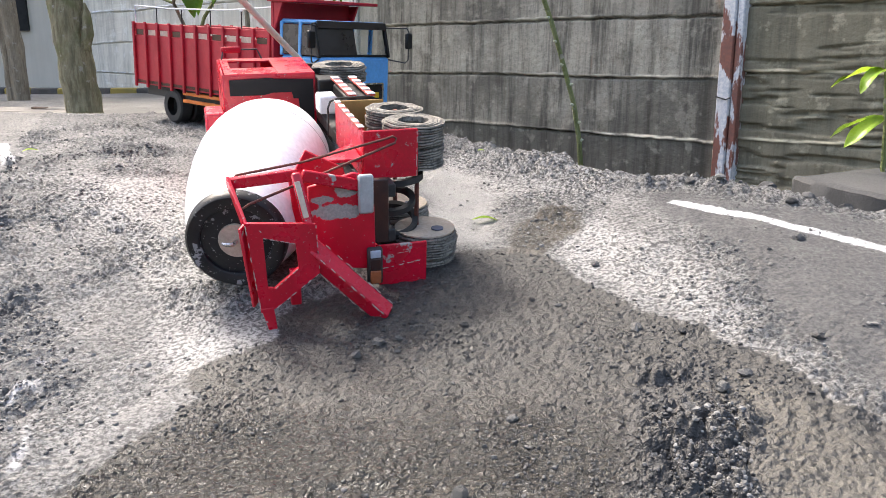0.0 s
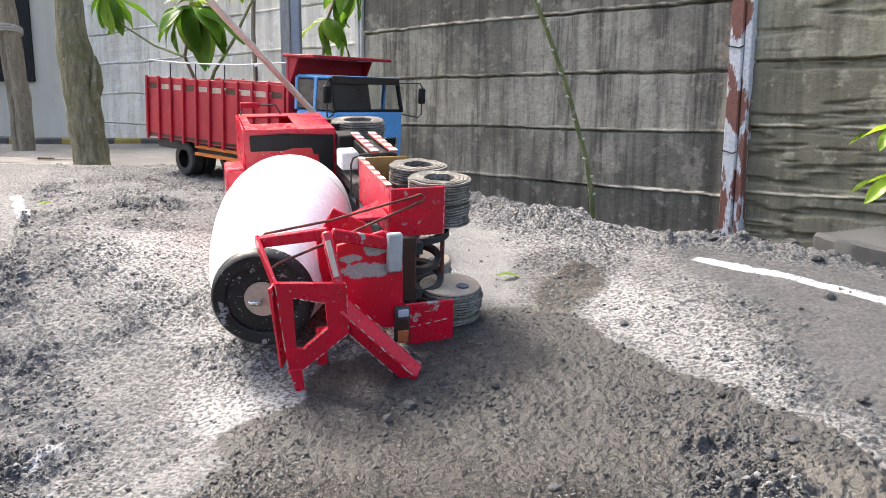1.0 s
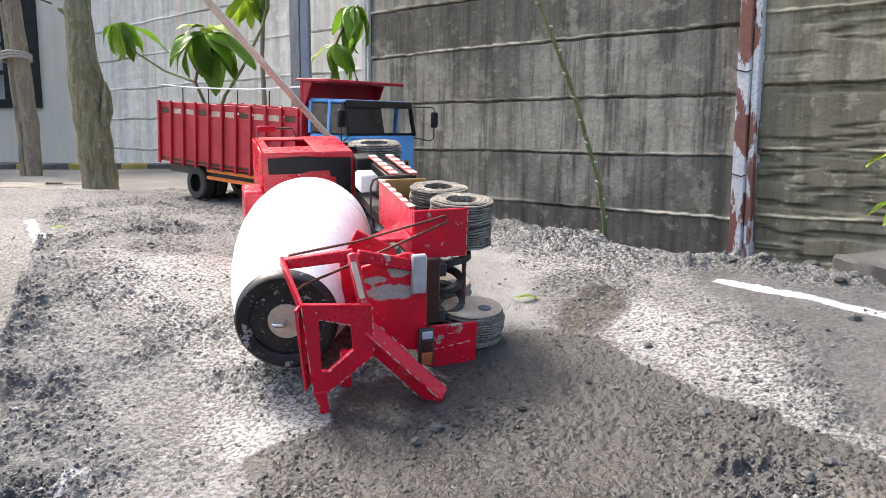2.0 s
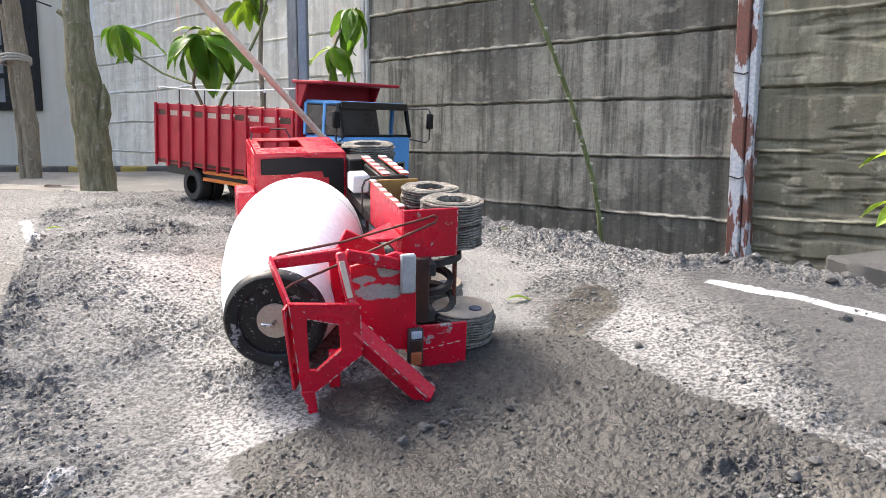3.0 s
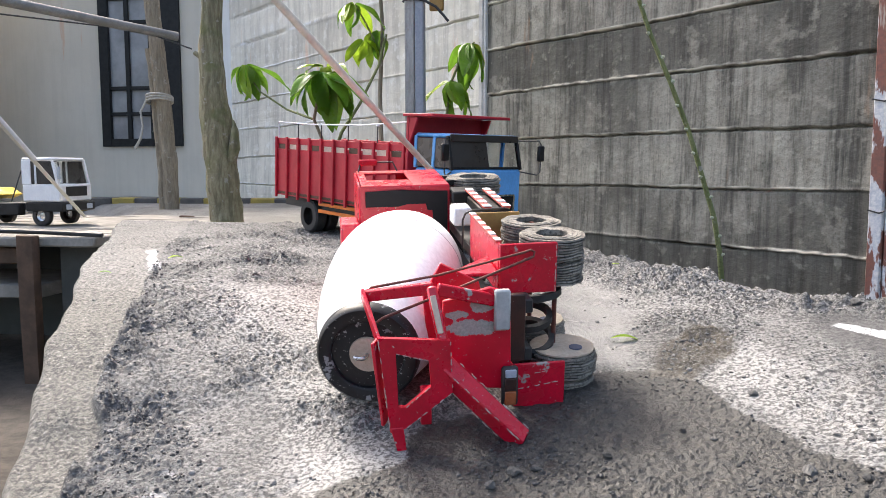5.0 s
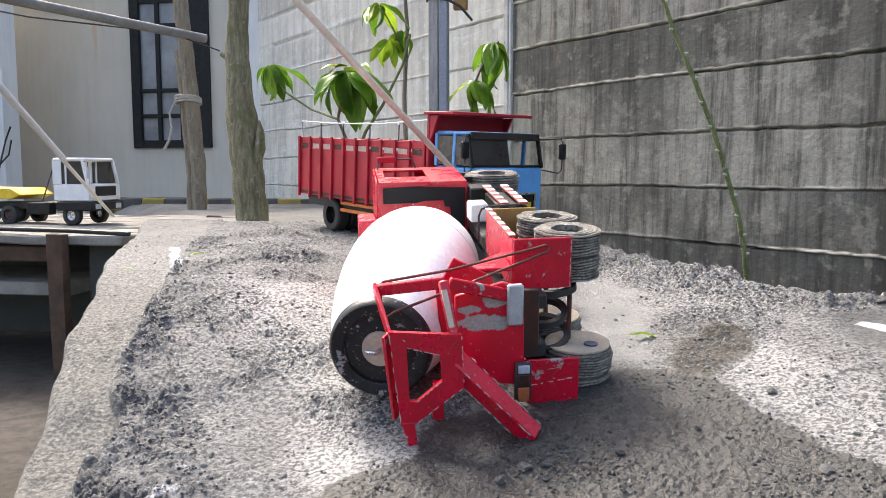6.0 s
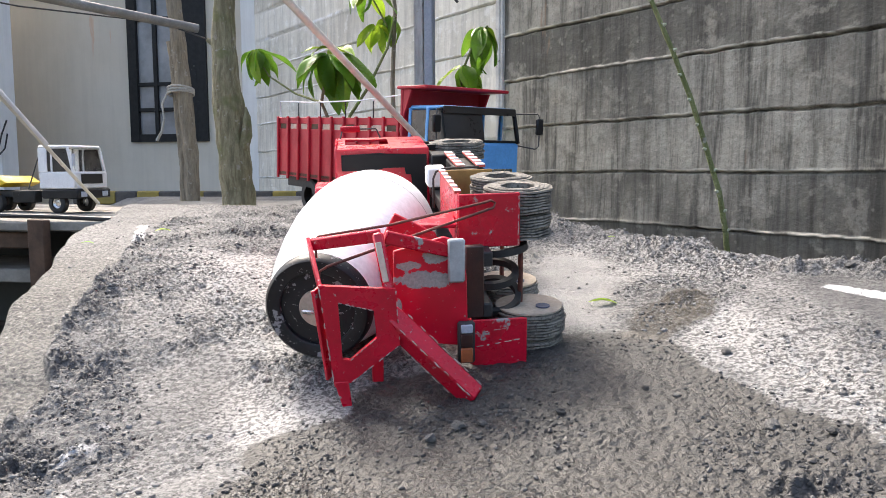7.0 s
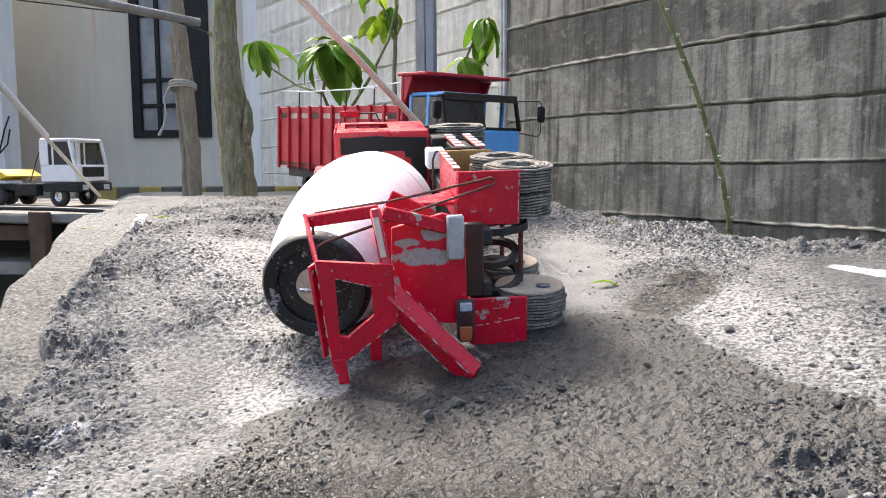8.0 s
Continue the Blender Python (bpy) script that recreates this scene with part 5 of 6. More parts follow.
def build_white_truck():
    m = toy_frame((-3.62, 4.30, 0.105), math.atan2(-0.07, 1.0), 0.0)
    truck = thing("toy_tractor_truck", m, "white toy tractor truck with a yellow flatbed on a plank table", "toy truck")
    W = 0.28
    c0, c1 = 0.50, 0.74
    bm = bmesh.new()
    prism(bm, [(c0, 0.14), (c1 + 0.01, 0.14), (c1 + 0.01, 0.24), (c0, 0.24)], "x", -W, 0.0, 0.008)
    cab = part("cab", bm, white_paint, truck)
    bm = bmesh.new()
    box(bm, (-W, c0, 0.372), (0, c1 - 0.03, 0.392), 0.008)
    part("cab_roof", bm, white_paint, cab)
    for x in (-0.008, -W + 0.008):
        for a, b, wide in ((c0 + 0.03, c0 + 0.03, 0.06), (c0 + 0.09, c0 + 0.09, 0.012), (c1 - 0.005, c1 - 0.036, 0.018)):
            bm = bmesh.new()
            beam(bm, (x, a, 0.238), (x, b, 0.376), 0.014, wide, 0.002, (0, 1, 0))
            part("pillar", bm, white_paint, cab)
        bm = bmesh.new()
        prism(bm, [(c0 + 0.06, 0.241), (c1 - 0.014, 0.241), (c1 - 0.04, 0.371), (c0 + 0.06, 0.371)], "x", x - 0.002, x + 0.002, 0)
        part("side_window", bm, dark_film, cab)
    bm = bmesh.new()
    beam(bm, (-W / 2, c1 - 0.001, 0.242), (-W / 2, c1 - 0.034, 0.374), W - 0.04, 0.002, 0, (0, 1, 0))
    part("windscreen", bm, clear_sheet, cab)
    bm = bmesh.new()
    box(bm, (-W + 0.05, c1 + 0.010, 0.17), (-0.05, c1 + 0.015, 0.226), 0.002)
    part("grille", bm, black_paint, cab)
    bm = bmesh.new()
    box(bm, (-W - 0.004, c0 + 0.02, 0.085), (0.004, c1 + 0.025, 0.138), 0.006)
    bump = part("bumper", bm, black_paint, truck)
    for x in (-0.05, -W + 0.05):
        bm = bmesh.new()
        box(bm, (x - 0.025, c1 + 0.0255, 0.095), (x + 0.025, c1 + 0.029, 0.125), 0.003)
        part("headlamp", bm, grey_lens, bump)
    bm = bmesh.new()
    tube(bm, [(0.0, c1 - 0.02, 0.37), (0.03, c1 + 0.03, 0.365), (0.03, c1 + 0.03, 0.29)], 0.003, 6)
    arm = part("mirror_arm", bm, dark_steel, cab)
    bm = bmesh.new()
    box(bm, (0.02, c1 + 0.025, 0.27), (0.04, c1 + 0.037, 0.34), 0.003)
    part("mirror", bm, grey_lens, arm)
    bm = bmesh.new()
    tube(bm, [(-0.03, c0 - 0.01, 0.35), (-0.03, c0 - 0.1, 0.14)], 0.004, 6)
    part("air_hose", bm, dark_steel, truck)
    bm = bmesh.new()
    box(bm, (-W + 0.06, -0.02, 0.09), (-0.06, c1, 0.13), 0.003)
    part("chassis", bm, dark_steel, truck)
    bm = bmesh.new()
    box(bm, (-0.07, 0.30, 0.06), (-0.01, 0.46, 0.132), 0.006)
    part("fuel_tank", bm, black_paint, truck)
    bm = bmesh.new()
    prism(bm, [(-0.6, 0.15), (0.2, 0.15), (0.27, 0.175), (0.2, 0.215), (-0.6, 0.225)], "x", -W, 0.0, 0.004)
    part("flatbed", bm, yellow_paint, truck, "yellow flatbed body")
    for y in (0.03, 0.17, c0 + 0.11):
        for x, wd in ((-0.045, 0.04), (-W + 0.045, -0.04)):
            toy_wheel(truck, x, y, 0.058, wd, chrome if y > 0.3 else brown_frame)
    return truck


build_white_truck()


def push_rod(name, low, high, r0, r1, label, sleeve=None):
    low, high = Vector(low), Vector(high)
    ob = thing(name, Matrix.Translation(low), label, "stick")
    bm = bmesh.new()
    tube(bm, [(high - low) * (k / 12) + Vector((0, 0, -0.01 * math.sin(math.pi * k / 12))) for k in range(13)], [r0 + (r1 - r0) * k / 12 for k in range(13)], 10, True, 0.08)
    part("rod", bm, bamboo, ob)
    bm = bmesh.new()
    tube(bm, [(0.012, 0, -0.008), (0, 0.01, 0.006), (-0.012, 0, 0.01), (0, -0.01, 0.004), (0.012, 0.0, -0.006)], 0.003, 6)
    part("lashing", bm, rope_fibre, ob)
    if sleeve:
        bm = bmesh.new()
        a, b = (high - low) * sleeve[0], (high - low) * sleeve[1]
        tube(bm, [a, b], r1 * 1.25, 12)
        part("sleeve", bm, white_paint, ob, "pale plastic sleeve")
    return ob


push_rod("push_stick", (-0.355, 2.655, 0.305), (-0.93, 0.86, 1.275), 0.0085, 0.0095, "pale bamboo stick leaning from the blue toy truck's bumper")
push_rod("push_stick", (-2.70, 4.20, 0.17), (-2.55, 2.55, 1.28), 0.009, 0.0125, "pale stick with a plastic sleeve leaning from the white toy truck", (0.28, 1.0))


# ---- trees, posts and plants ----
def bark(name, a, b, moss):
    n = Nodes(name)
    ridges, spots = n.noise(14, 6, 0.7, (3, 3, 0.5)), n.noise(5, 4)
    c = n.mix(n.ramp(ridges, 0.35, 0.65), a, b)
    c = n.mix(n.ramp(spots, 0.5, 0.66, 0, 0.8), c, moss)
    c = n.mix(n.ramp(n.noise(22, 3), 0.62, 0.68, 0, 0.7), c, (0.38, 0.35, 0.3))
    n.bump(n.math("ADD", ridges, n.noise(60, 4)), 0.8, 0.015)
    return n.done(c, 0.9)


mossy_bark = bark("mossy_bark", (0.15, 0.13, 0.075), (0.31, 0.275, 0.17), (0.14, 0.145, 0.055))
dead_wood = bark("dead_wood", (0.19, 0.155, 0.11), (0.33, 0.275, 0.2), (0.24, 0.2, 0.14))
grey_wood = bark("grey_wood", (0.33, 0.32, 0.3), (0.48, 0.465, 0.44), (0.38, 0.36, 0.33))
stem_bark = bark("stem_bark", (0.13, 0.15, 0.05), (0.22, 0.235, 0.1), (0.15, 0.18, 0.06))


def build_tree():
    foot = Vector((-1.99, 4.55, 0.05))
    tree = thing("tree", Matrix.Translation(foot), "mossy bare tree trunk beside the slab", "tree")
    path = [(0.015, 0, -0.15), (-0.01, 0, 0.02), (-0.025, 0, 0.12), (-0.04, 0, 0.3), (-0.06, 0, 0.55), (-0.085, 0, 0.85), (-0.095, 0.01, 1.1), (-0.08, 0.02, 1.4), (-0.06, 0.0, 1.9), (-0.05, 0.0, 2.6), (-0.02, 0, 3.4)]
    radii = [0.125, 0.105, 0.097, 0.094, 0.096, 0.076, 0.066, 0.062, 0.058, 0.054, 0.05]
    fine, fr = [], []
    for k in range(len(path) - 1):
        for j in range(6):
            t = j / 6
            fine.append(Vector(path[k]).lerp(Vector(path[k + 1]), t))
            fr.append(radii[k] + (radii[k + 1] - radii[k]) * t)
    bm = bmesh.new()
    tube(bm, fine, fr, 22, True, 0.16)
    trunk = part("trunk", bm, mossy_bark, tree)
    bm = bmesh.new()
    tube(bm, [(0.025, -0.03, 0.42), (0.055, -0.04, 0.5), (0.058, -0.035, 0.6), (0.048, -0.03, 0.66)], [0.03, 0.034, 0.022, 0.005], 10, True, 0.2)
    part("stub", bm, mossy_bark, trunk)
    bm = bmesh.new()
    tube(bm, [(-0.14, -0.01, 1.02), (-0.185, -0.02, 1.05)], [0.018, 0.012], 8, True, 0.2)
    part("stub", bm, mossy_bark, trunk)
    for k, (a, b) in enumerate((((0, 0, 3.3), (0.9, -0.3, 4.3)), ((0, 0, 3.3), (-0.8, 0.4, 4.4)), ((0, 0, 3.3), (0.1, 0.8, 4.6)))):
        bm = bmesh.new()
        a, b = Vector(a), Vector(b)
        tube(bm, [a.lerp(b, j / 5) + Vector((0, 0, 0.1 * math.sin(j))) for j in range(6)], [0.045 - 0.006 * j for j in range(6)], 10, True, 0.15)
        part("limb", bm, mossy_bark, trunk)


build_tree()


pipe_grey = plain("pipe_grey", (0.17, 0.165, 0.155), (0.25, 0.243, 0.23), 9, 0.6, 0, 0.2, 90)


def build_posts():
    at = Vector((-3.32, 6.35, 0.0))
    for name, path, r, label in (("prop_post", [(0.03, 0, -0.1), (0.02, 0, 0.5), (-0.03, 0, 1.1), (-0.09, 0, 1.8), (-0.15, 0, 3.2)], 0.062, "weathered wooden prop post tied with rope"),
                                 ("prop_post", [(-0.06, 0.05, -0.1), (-0.07, 0.05, 0.5), (-0.11, 0.05, 1.1), (-0.135, 0.05, 1.42)], 0.046, "short weathered post lashed beside a taller one")):
        ob = thing(name, Matrix.Translation(at), label, "post")
        bm = bmesh.new()
        pts = [Vector(path[k]).lerp(Vector(path[k + 1]), j / 5) for k in range(len(path) - 1) for j in range(5)] + [Vector(path[-1])]
        tube(bm, pts, r, 14, True, 0.2)
        part("pole", bm, dead_wood, ob)
    rope = thing("rope", Matrix.Translation(at), "pale rope wound round two posts, its end hanging", "rope")
    for z in (0.985, 1.005, 1.025):
        bm = bmesh.new()
        tube(bm, [(-0.06 + 0.1 * math.cos(a), 0.02 + 0.115 * math.sin(a), z + 0.02 * math.sin(a + z * 9)) for a in [k * math.pi / 12 for k in range(25)]], 0.009, 7)
        part("turn", bm, rope_fibre, rope)
    bm = bmesh.new()
    tube(bm, [(-0.15, -0.03, 1.0), (-0.19, -0.06, 0.9), (-0.175, -0.06, 0.78), (-0.2, -0.06, 0.68), (-0.25, -0.06, 0.6)], [0.009, 0.009, 0.009, 0.011, 0.014], 7)
    part("tail", bm, rope_fibre, rope)
    pipe = thing("pipe", Matrix.Translation((-3.12, 6.2, 1.48)), "long grey pipe resting high against the posts", "pipe")
    bm = bmesh.new()
    tube(bm, [(0.0, 0.0, 0.0), (-0.62, -0.8, 0.083), (-1.24, -1.6, 0.166), (-2.0, -2.58, 0.268)], [0.036, 0.036, 0.036, 0.036], 14)
    part("tube", bm, pipe_grey, pipe)
    bm = bmesh.new()
    tube(bm, [(0.12, 0.0, -0.1), (-0.2, -0.2, 0.02), (-0.9, -0.9, 0.04), (-2.0, -2.3, 0.2)], 0.006, 6)
    part("cable", bm, dark_steel, pipe)
    ob = thing("utility_post", Matrix.Translation((-0.80, 4.15, -0.3)), "grey squared post with a wire tied round it", "post")
    bm = bmesh.new()
    box(bm, (-0.052, -0.03, 0), (-0.002, 0.03, 3.4), 0.006)
    part("timber", bm, grey_wood, ob)
    bm = bmesh.new()
    box(bm, (0.001, -0.035, 0), (0.046, 0.03, 3.4), 0.006)
    part("steel_angle", bm, post_blue, ob)
    bm = bmesh.new()
    tube(bm, [(-0.062, -0.01, 1.565), (-0.03, -0.04, 1.575), (0.02, -0.045, 1.57), (0.056, -0.03, 1.56), (0.11, -0.03, 1.53), (0.17, -0.02, 1.46)], 0.007, 7)
    part("wire", bm, dark_steel, ob)
    bm = bmesh.new()
    box(bm, (0.07, 0.0, 1.52), (0.14, 0.03, 1.68), 0.004)
    part("scrap_board", bm, ochre_board, ob)


post_blue = plain("post_blue", (0.30, 0.33, 0.38), (0.36, 0.38, 0.42), 12, 0.6, 0, 0.2, 100)
build_posts()


def leaf_material(name, a, b):
    n = Nodes(name)
    veins = n.noise(40, 3)
    c = n.mix(n.chance(), a, b)
    c = n.mix(n.ramp(veins, 0.35, 0.7, 0, 0.4), c, tuple(v * 0.55 for v in a))
    n.bump(veins, 0.2, 0.003)
    through_light = n.nodes.new("ShaderNodeBsdfTranslucent")
    n.put(through_light.inputs["Color"], n.mix(0.5, c, (b[0] * 1.5, b[1] * 1.4, b[2])))
    both = n.nodes.new("ShaderNodeMixShader")
    both.inputs[0].default_value = 0.38
    n.links.new(n.bsdf.outputs[0], both.inputs[1])
    n.links.new(through_light.outputs[0], both.inputs[2])
    n.links.new(both.outputs[0], n.nodes["Material Output"].inputs["Surface"])
    return n.done(c, n.ramp(veins, 0.3, 0.7, 0.25, 0.4))


leaf_green = leaf_material("leaf_green", (0.13, 0.29, 0.03), (0.24, 0.43, 0.06))
leaf_young = leaf_material("leaf_young", (0.26, 0.42, 0.04), (0.36, 0.5, 0.06))


def leaf_mesh(name, length, wide, droop, material):
    """A pointed leaf, folded along its rib and bent down."""
    bm = bmesh.new()
    n = 9
    rows = []
    for i in range(n + 1):
        t = i / n
        half = wide * 0.5 * (math.sin(math.pi * min(1, t * 0.97 + 0.02)) ** 0.75) * (1 - 0.25 * t) + 0.0006
        a = droop * t
        y = length * math.sin(a) / max(droop, 1e-3)
        z = -length * (1 - math.cos(a)) / max(droop, 1e-3)
        wave = 0.006 * math.sin(t * 9 + length * 40)
        rows.append([bm.verts.new((s * half, y, z + abs(s) * half * 0.32 + wave * s)) for s in (-1, -0.5, 0, 0.5, 1)])
    for r0, r1 in zip(rows, rows[1:]):
        for k in range(4):
            bm.faces.new((r0[k], r0[k + 1], r1[k + 1], r1[k]))
    bmesh.ops.solidify(bm, geom=list(bm.faces), thickness=0.0012)
    me = smooth(mesh_of(bm, name), 60)
    me.materials.append(material)
    return me


LEAVES = [leaf_mesh("leaf", 0.20, 0.078, 0.9, leaf_green), leaf_mesh("leaf", 0.17, 0.07, 1.3, leaf_green), leaf_mesh("leaf", 0.22, 0.085, 0.5, leaf_green)]
YOUNG = [leaf_mesh("leaf", 0.15, 0.066, 1.0, leaf_young), leaf_mesh("leaf", 0.18, 0.072, 0.6, leaf_young)]


def whorl(plant, at, count, scale, seed, tilt=(20, 70), young=0.2, turn=(0, 360)):
    rnd = random.Random(seed)
    for k in range(count):
        kind = YOUNG if rnd.random() < young else LEAVES
        ob = new("leaf", rnd.choice(kind))
        ob.parent = plant
        az = turn[0] + (turn[1] - turn[0]) * (k + rnd.uniform(-0.3, 0.3)) / count
        s = scale * rnd.uniform(0.8, 1.15)
        ob.matrix_basis = pose(*at) @ pose(0, 0, 0, 0, 0, az) @ pose(0, 0.015, 0, -rnd.uniform(*tilt), rnd.uniform(-25, 25), 0) @ Matrix.Diagonal((s, s, s, 1))


def stems(plant, branches):
    for pts, r0, r1 in branches:
        bm = bmesh.new()
        v = [Vector(p) for p in pts]
        fine = [v[k].lerp(v[k + 1], j / 4) for k in range(len(v) - 1) for j in range(4)] + [v[-1]]
        tube(bm, fine, [r0 + (r1 - r0) * k / (len(fine) - 1) for k in range(len(fine))], 8, True, 0.12)
        part("stem", bm, dead_wood if r0 > 0.011 else stem_bark, plant)


def build_plants():
    label = "leafy sapling with drooping glossy green leaves behind the slab"
    a = thing("sapling", Matrix.Translation((-1.20, 4.0, -0.05)), label, "plant", "saplings behind the slab")
    stems(a, [([(0, 0, 0), (0.01, 0, 0.35), (0.0, -0.02, 0.52), (-0.06, -0.1, 0.72), (0.02, -0.2, 0.93)], 0.013, 0.006),
              ([(0, -0.02, 0.5), (0.05, 0, 0.66), (0.13, 0.05, 0.80), (0.22, 0.1, 1.0), (0.26, 0.1, 1.15)], 0.010, 0.006),
              ([(-0.06, -0.1, 0.72), (-0.25, 0.05, 0.78), (-0.42, 0.12, 0.88), (-0.49, 0.15, 0.97)], 0.006, 0.004)])
    whorl(a, (0.02, -0.2, 0.93), 15, 1.3, 3, (5, 80), 0.12)
    whorl(a, (-0.5, 0.15, 1.02), 11, 1.0, 4, (5, 75), 0.2)
    whorl(a, (0.03, -0.18, 0.96), 5, 0.95, 5, (-15, 25), 0.9)
    whorl(a, (0.07, -0.1, 0.42), 4, 0.7, 6, (20, 70), 0.8)
    b = thing("sapling", Matrix.Translation((-1.13, 4.75, -0.05)), label, "plant", "saplings behind the slab")
    stems(b, [([(0, 0, 0), (0.01, 0, 0.5), (0.0, 0, 0.9), (0.02, 0, 1.3), (-0.01, 0, 1.8), (0, 0, 2.3)], 0.016, 0.009),
              ([(0.01, 0, 1.15), (-0.06, -0.05, 1.3), (-0.12, -0.08, 1.42)], 0.006, 0.004)])
    whorl(b, (-0.13, -0.08, 1.42), 7, 1.15, 8, (20, 80), 0.5)
    whorl(b, (-0.08, -0.05, 1.22), 5, 1.05, 9, (30, 80), 0.55)
    whorl(b, (0.0, 0, 1.28), 4, 1.0, 10, (30, 85), 0.3)
    whorl(b, (-0.03, 0, 1.68), 9, 1.2, 11, (20, 80), 0.5)
    c = thing("sapling", Matrix.Translation((-0.66, 4.76, -0.05)), label, "plant", "saplings behind the slab")
    stems(c, [([(-0.1, 0, 0), (-0.09, 0, 0.6), (-0.06, 0, 0.95), (0.02, 0, 1.14), (0.09, -0.02, 1.2)], 0.010, 0.005)])
    whorl(c, (0.06, -0.02, 1.19), 10, 1.25, 13, (15, 80), 0.25)
    whorl(c, (-0.05, -0.02, 0.98), 9, 1.1, 14, (20, 80), 0.15)
    whorl(c, (-0.08, -0.02, 0.62), 7, 1.0, 15, (20, 80), 0.35)

    d = thing("shrub", Matrix.Translation((1.05, 1.95, -0.5)), "low shrub with bright green leaves beyond the slab's edge", "plant")
    stems(d, [([(0, 0, 0), (0.02, 0, 0.4), (0.0, 0, 0.75), (-0.02, 0, 0.92)], 0.008, 0.004), ([(0, 0, 0.3), (-0.03, 0.02, 0.5), (-0.02, 0.03, 0.62)], 0.005, 0.003)])
    whorl(d, (-0.01, 0, 0.90), 2, 0.75, 17, (-14, 10), 1.0, (70, 150))
    whorl(d, (-0.01, -0.02, 0.79), 2, 0.75, 18, (-5, 25), 1.0, (75, 140))
    whorl(d, (-0.02, 0.03, 0.61), 2, 0.6, 19, (-20, 20), 1.0, (60, 150))

    v = thing("thorny_stem", Matrix.Translation((0.47, 2.78, -0.1)), "thin bare green stem with pale buds before the wall", "plant")
    path = [(0.012, 0, -0.4), (0.004, 0, 0.1), (-0.012, -0.01, 0.25), (-0.035, -0.015, 0.37), (-0.075, -0.02, 0.5), (-0.125, -0.03, 0.65), (-0.185, -0.035, 0.80), (-0.25, -0.04, 0.95), (-0.31, -0.04, 1.12), (-0.36, -0.04, 1.32)]
    fine = [Vector(path[k]).lerp(Vector(path[k + 1]), j / 4) for k in range(len(path) - 1) for j in range(4)]
    bm = bmesh.new()
    tube(bm, fine, [0.0095 - 0.003 * k / len(fine) for k in range(len(fine))], 9, True, 0.12)
    st = part("stem", bm, stem_bark, v)
    rnd = random.Random(5)
    for k in range(8, len(fine) - 1, 2):
        bm = bmesh.new()
        p = fine[k]
        side = Vector((rnd.choice((-1, 1)), -0.6, 0.3)).normalized()
        tube(bm, [p + side * 0.006, p + side * 0.015], [0.007, 0.003], 7)
        part("bud", bm, pale_bud, st)


pale_bud = plain("pale_bud", (0.45, 0.46, 0.33), (0.36, 0.38, 0.25), 50, 0.8)
build_plants()


def build_climber():
    ob = thing("climber", Matrix.Translation((-6.5, 7.78, -0.1)), "thin dark climbing plant on the white wall", "plant")
    for k, pts in enumerate(([(0, 0, 0), (0.05, -0.02, 0.3), (0.14, -0.02, 0.6), (0.22, -0.02, 0.85), (0.3, -0.03, 1.0)], [(0.08, -0.02, 0.4), (0.0, -0.03, 0.65), (0.05, -0.03, 0.9), (0.16, -0.03, 1.1)], [(0.14, -0.02, 0.6), (0.26, -0.03, 0.7), (0.3, -0.03, 0.86)])):
        bm = bmesh.new()
        tube(bm, pts, 0.009, 6, True, 0.2)
        part("stem", bm, dark_steel, ob)


build_climber()


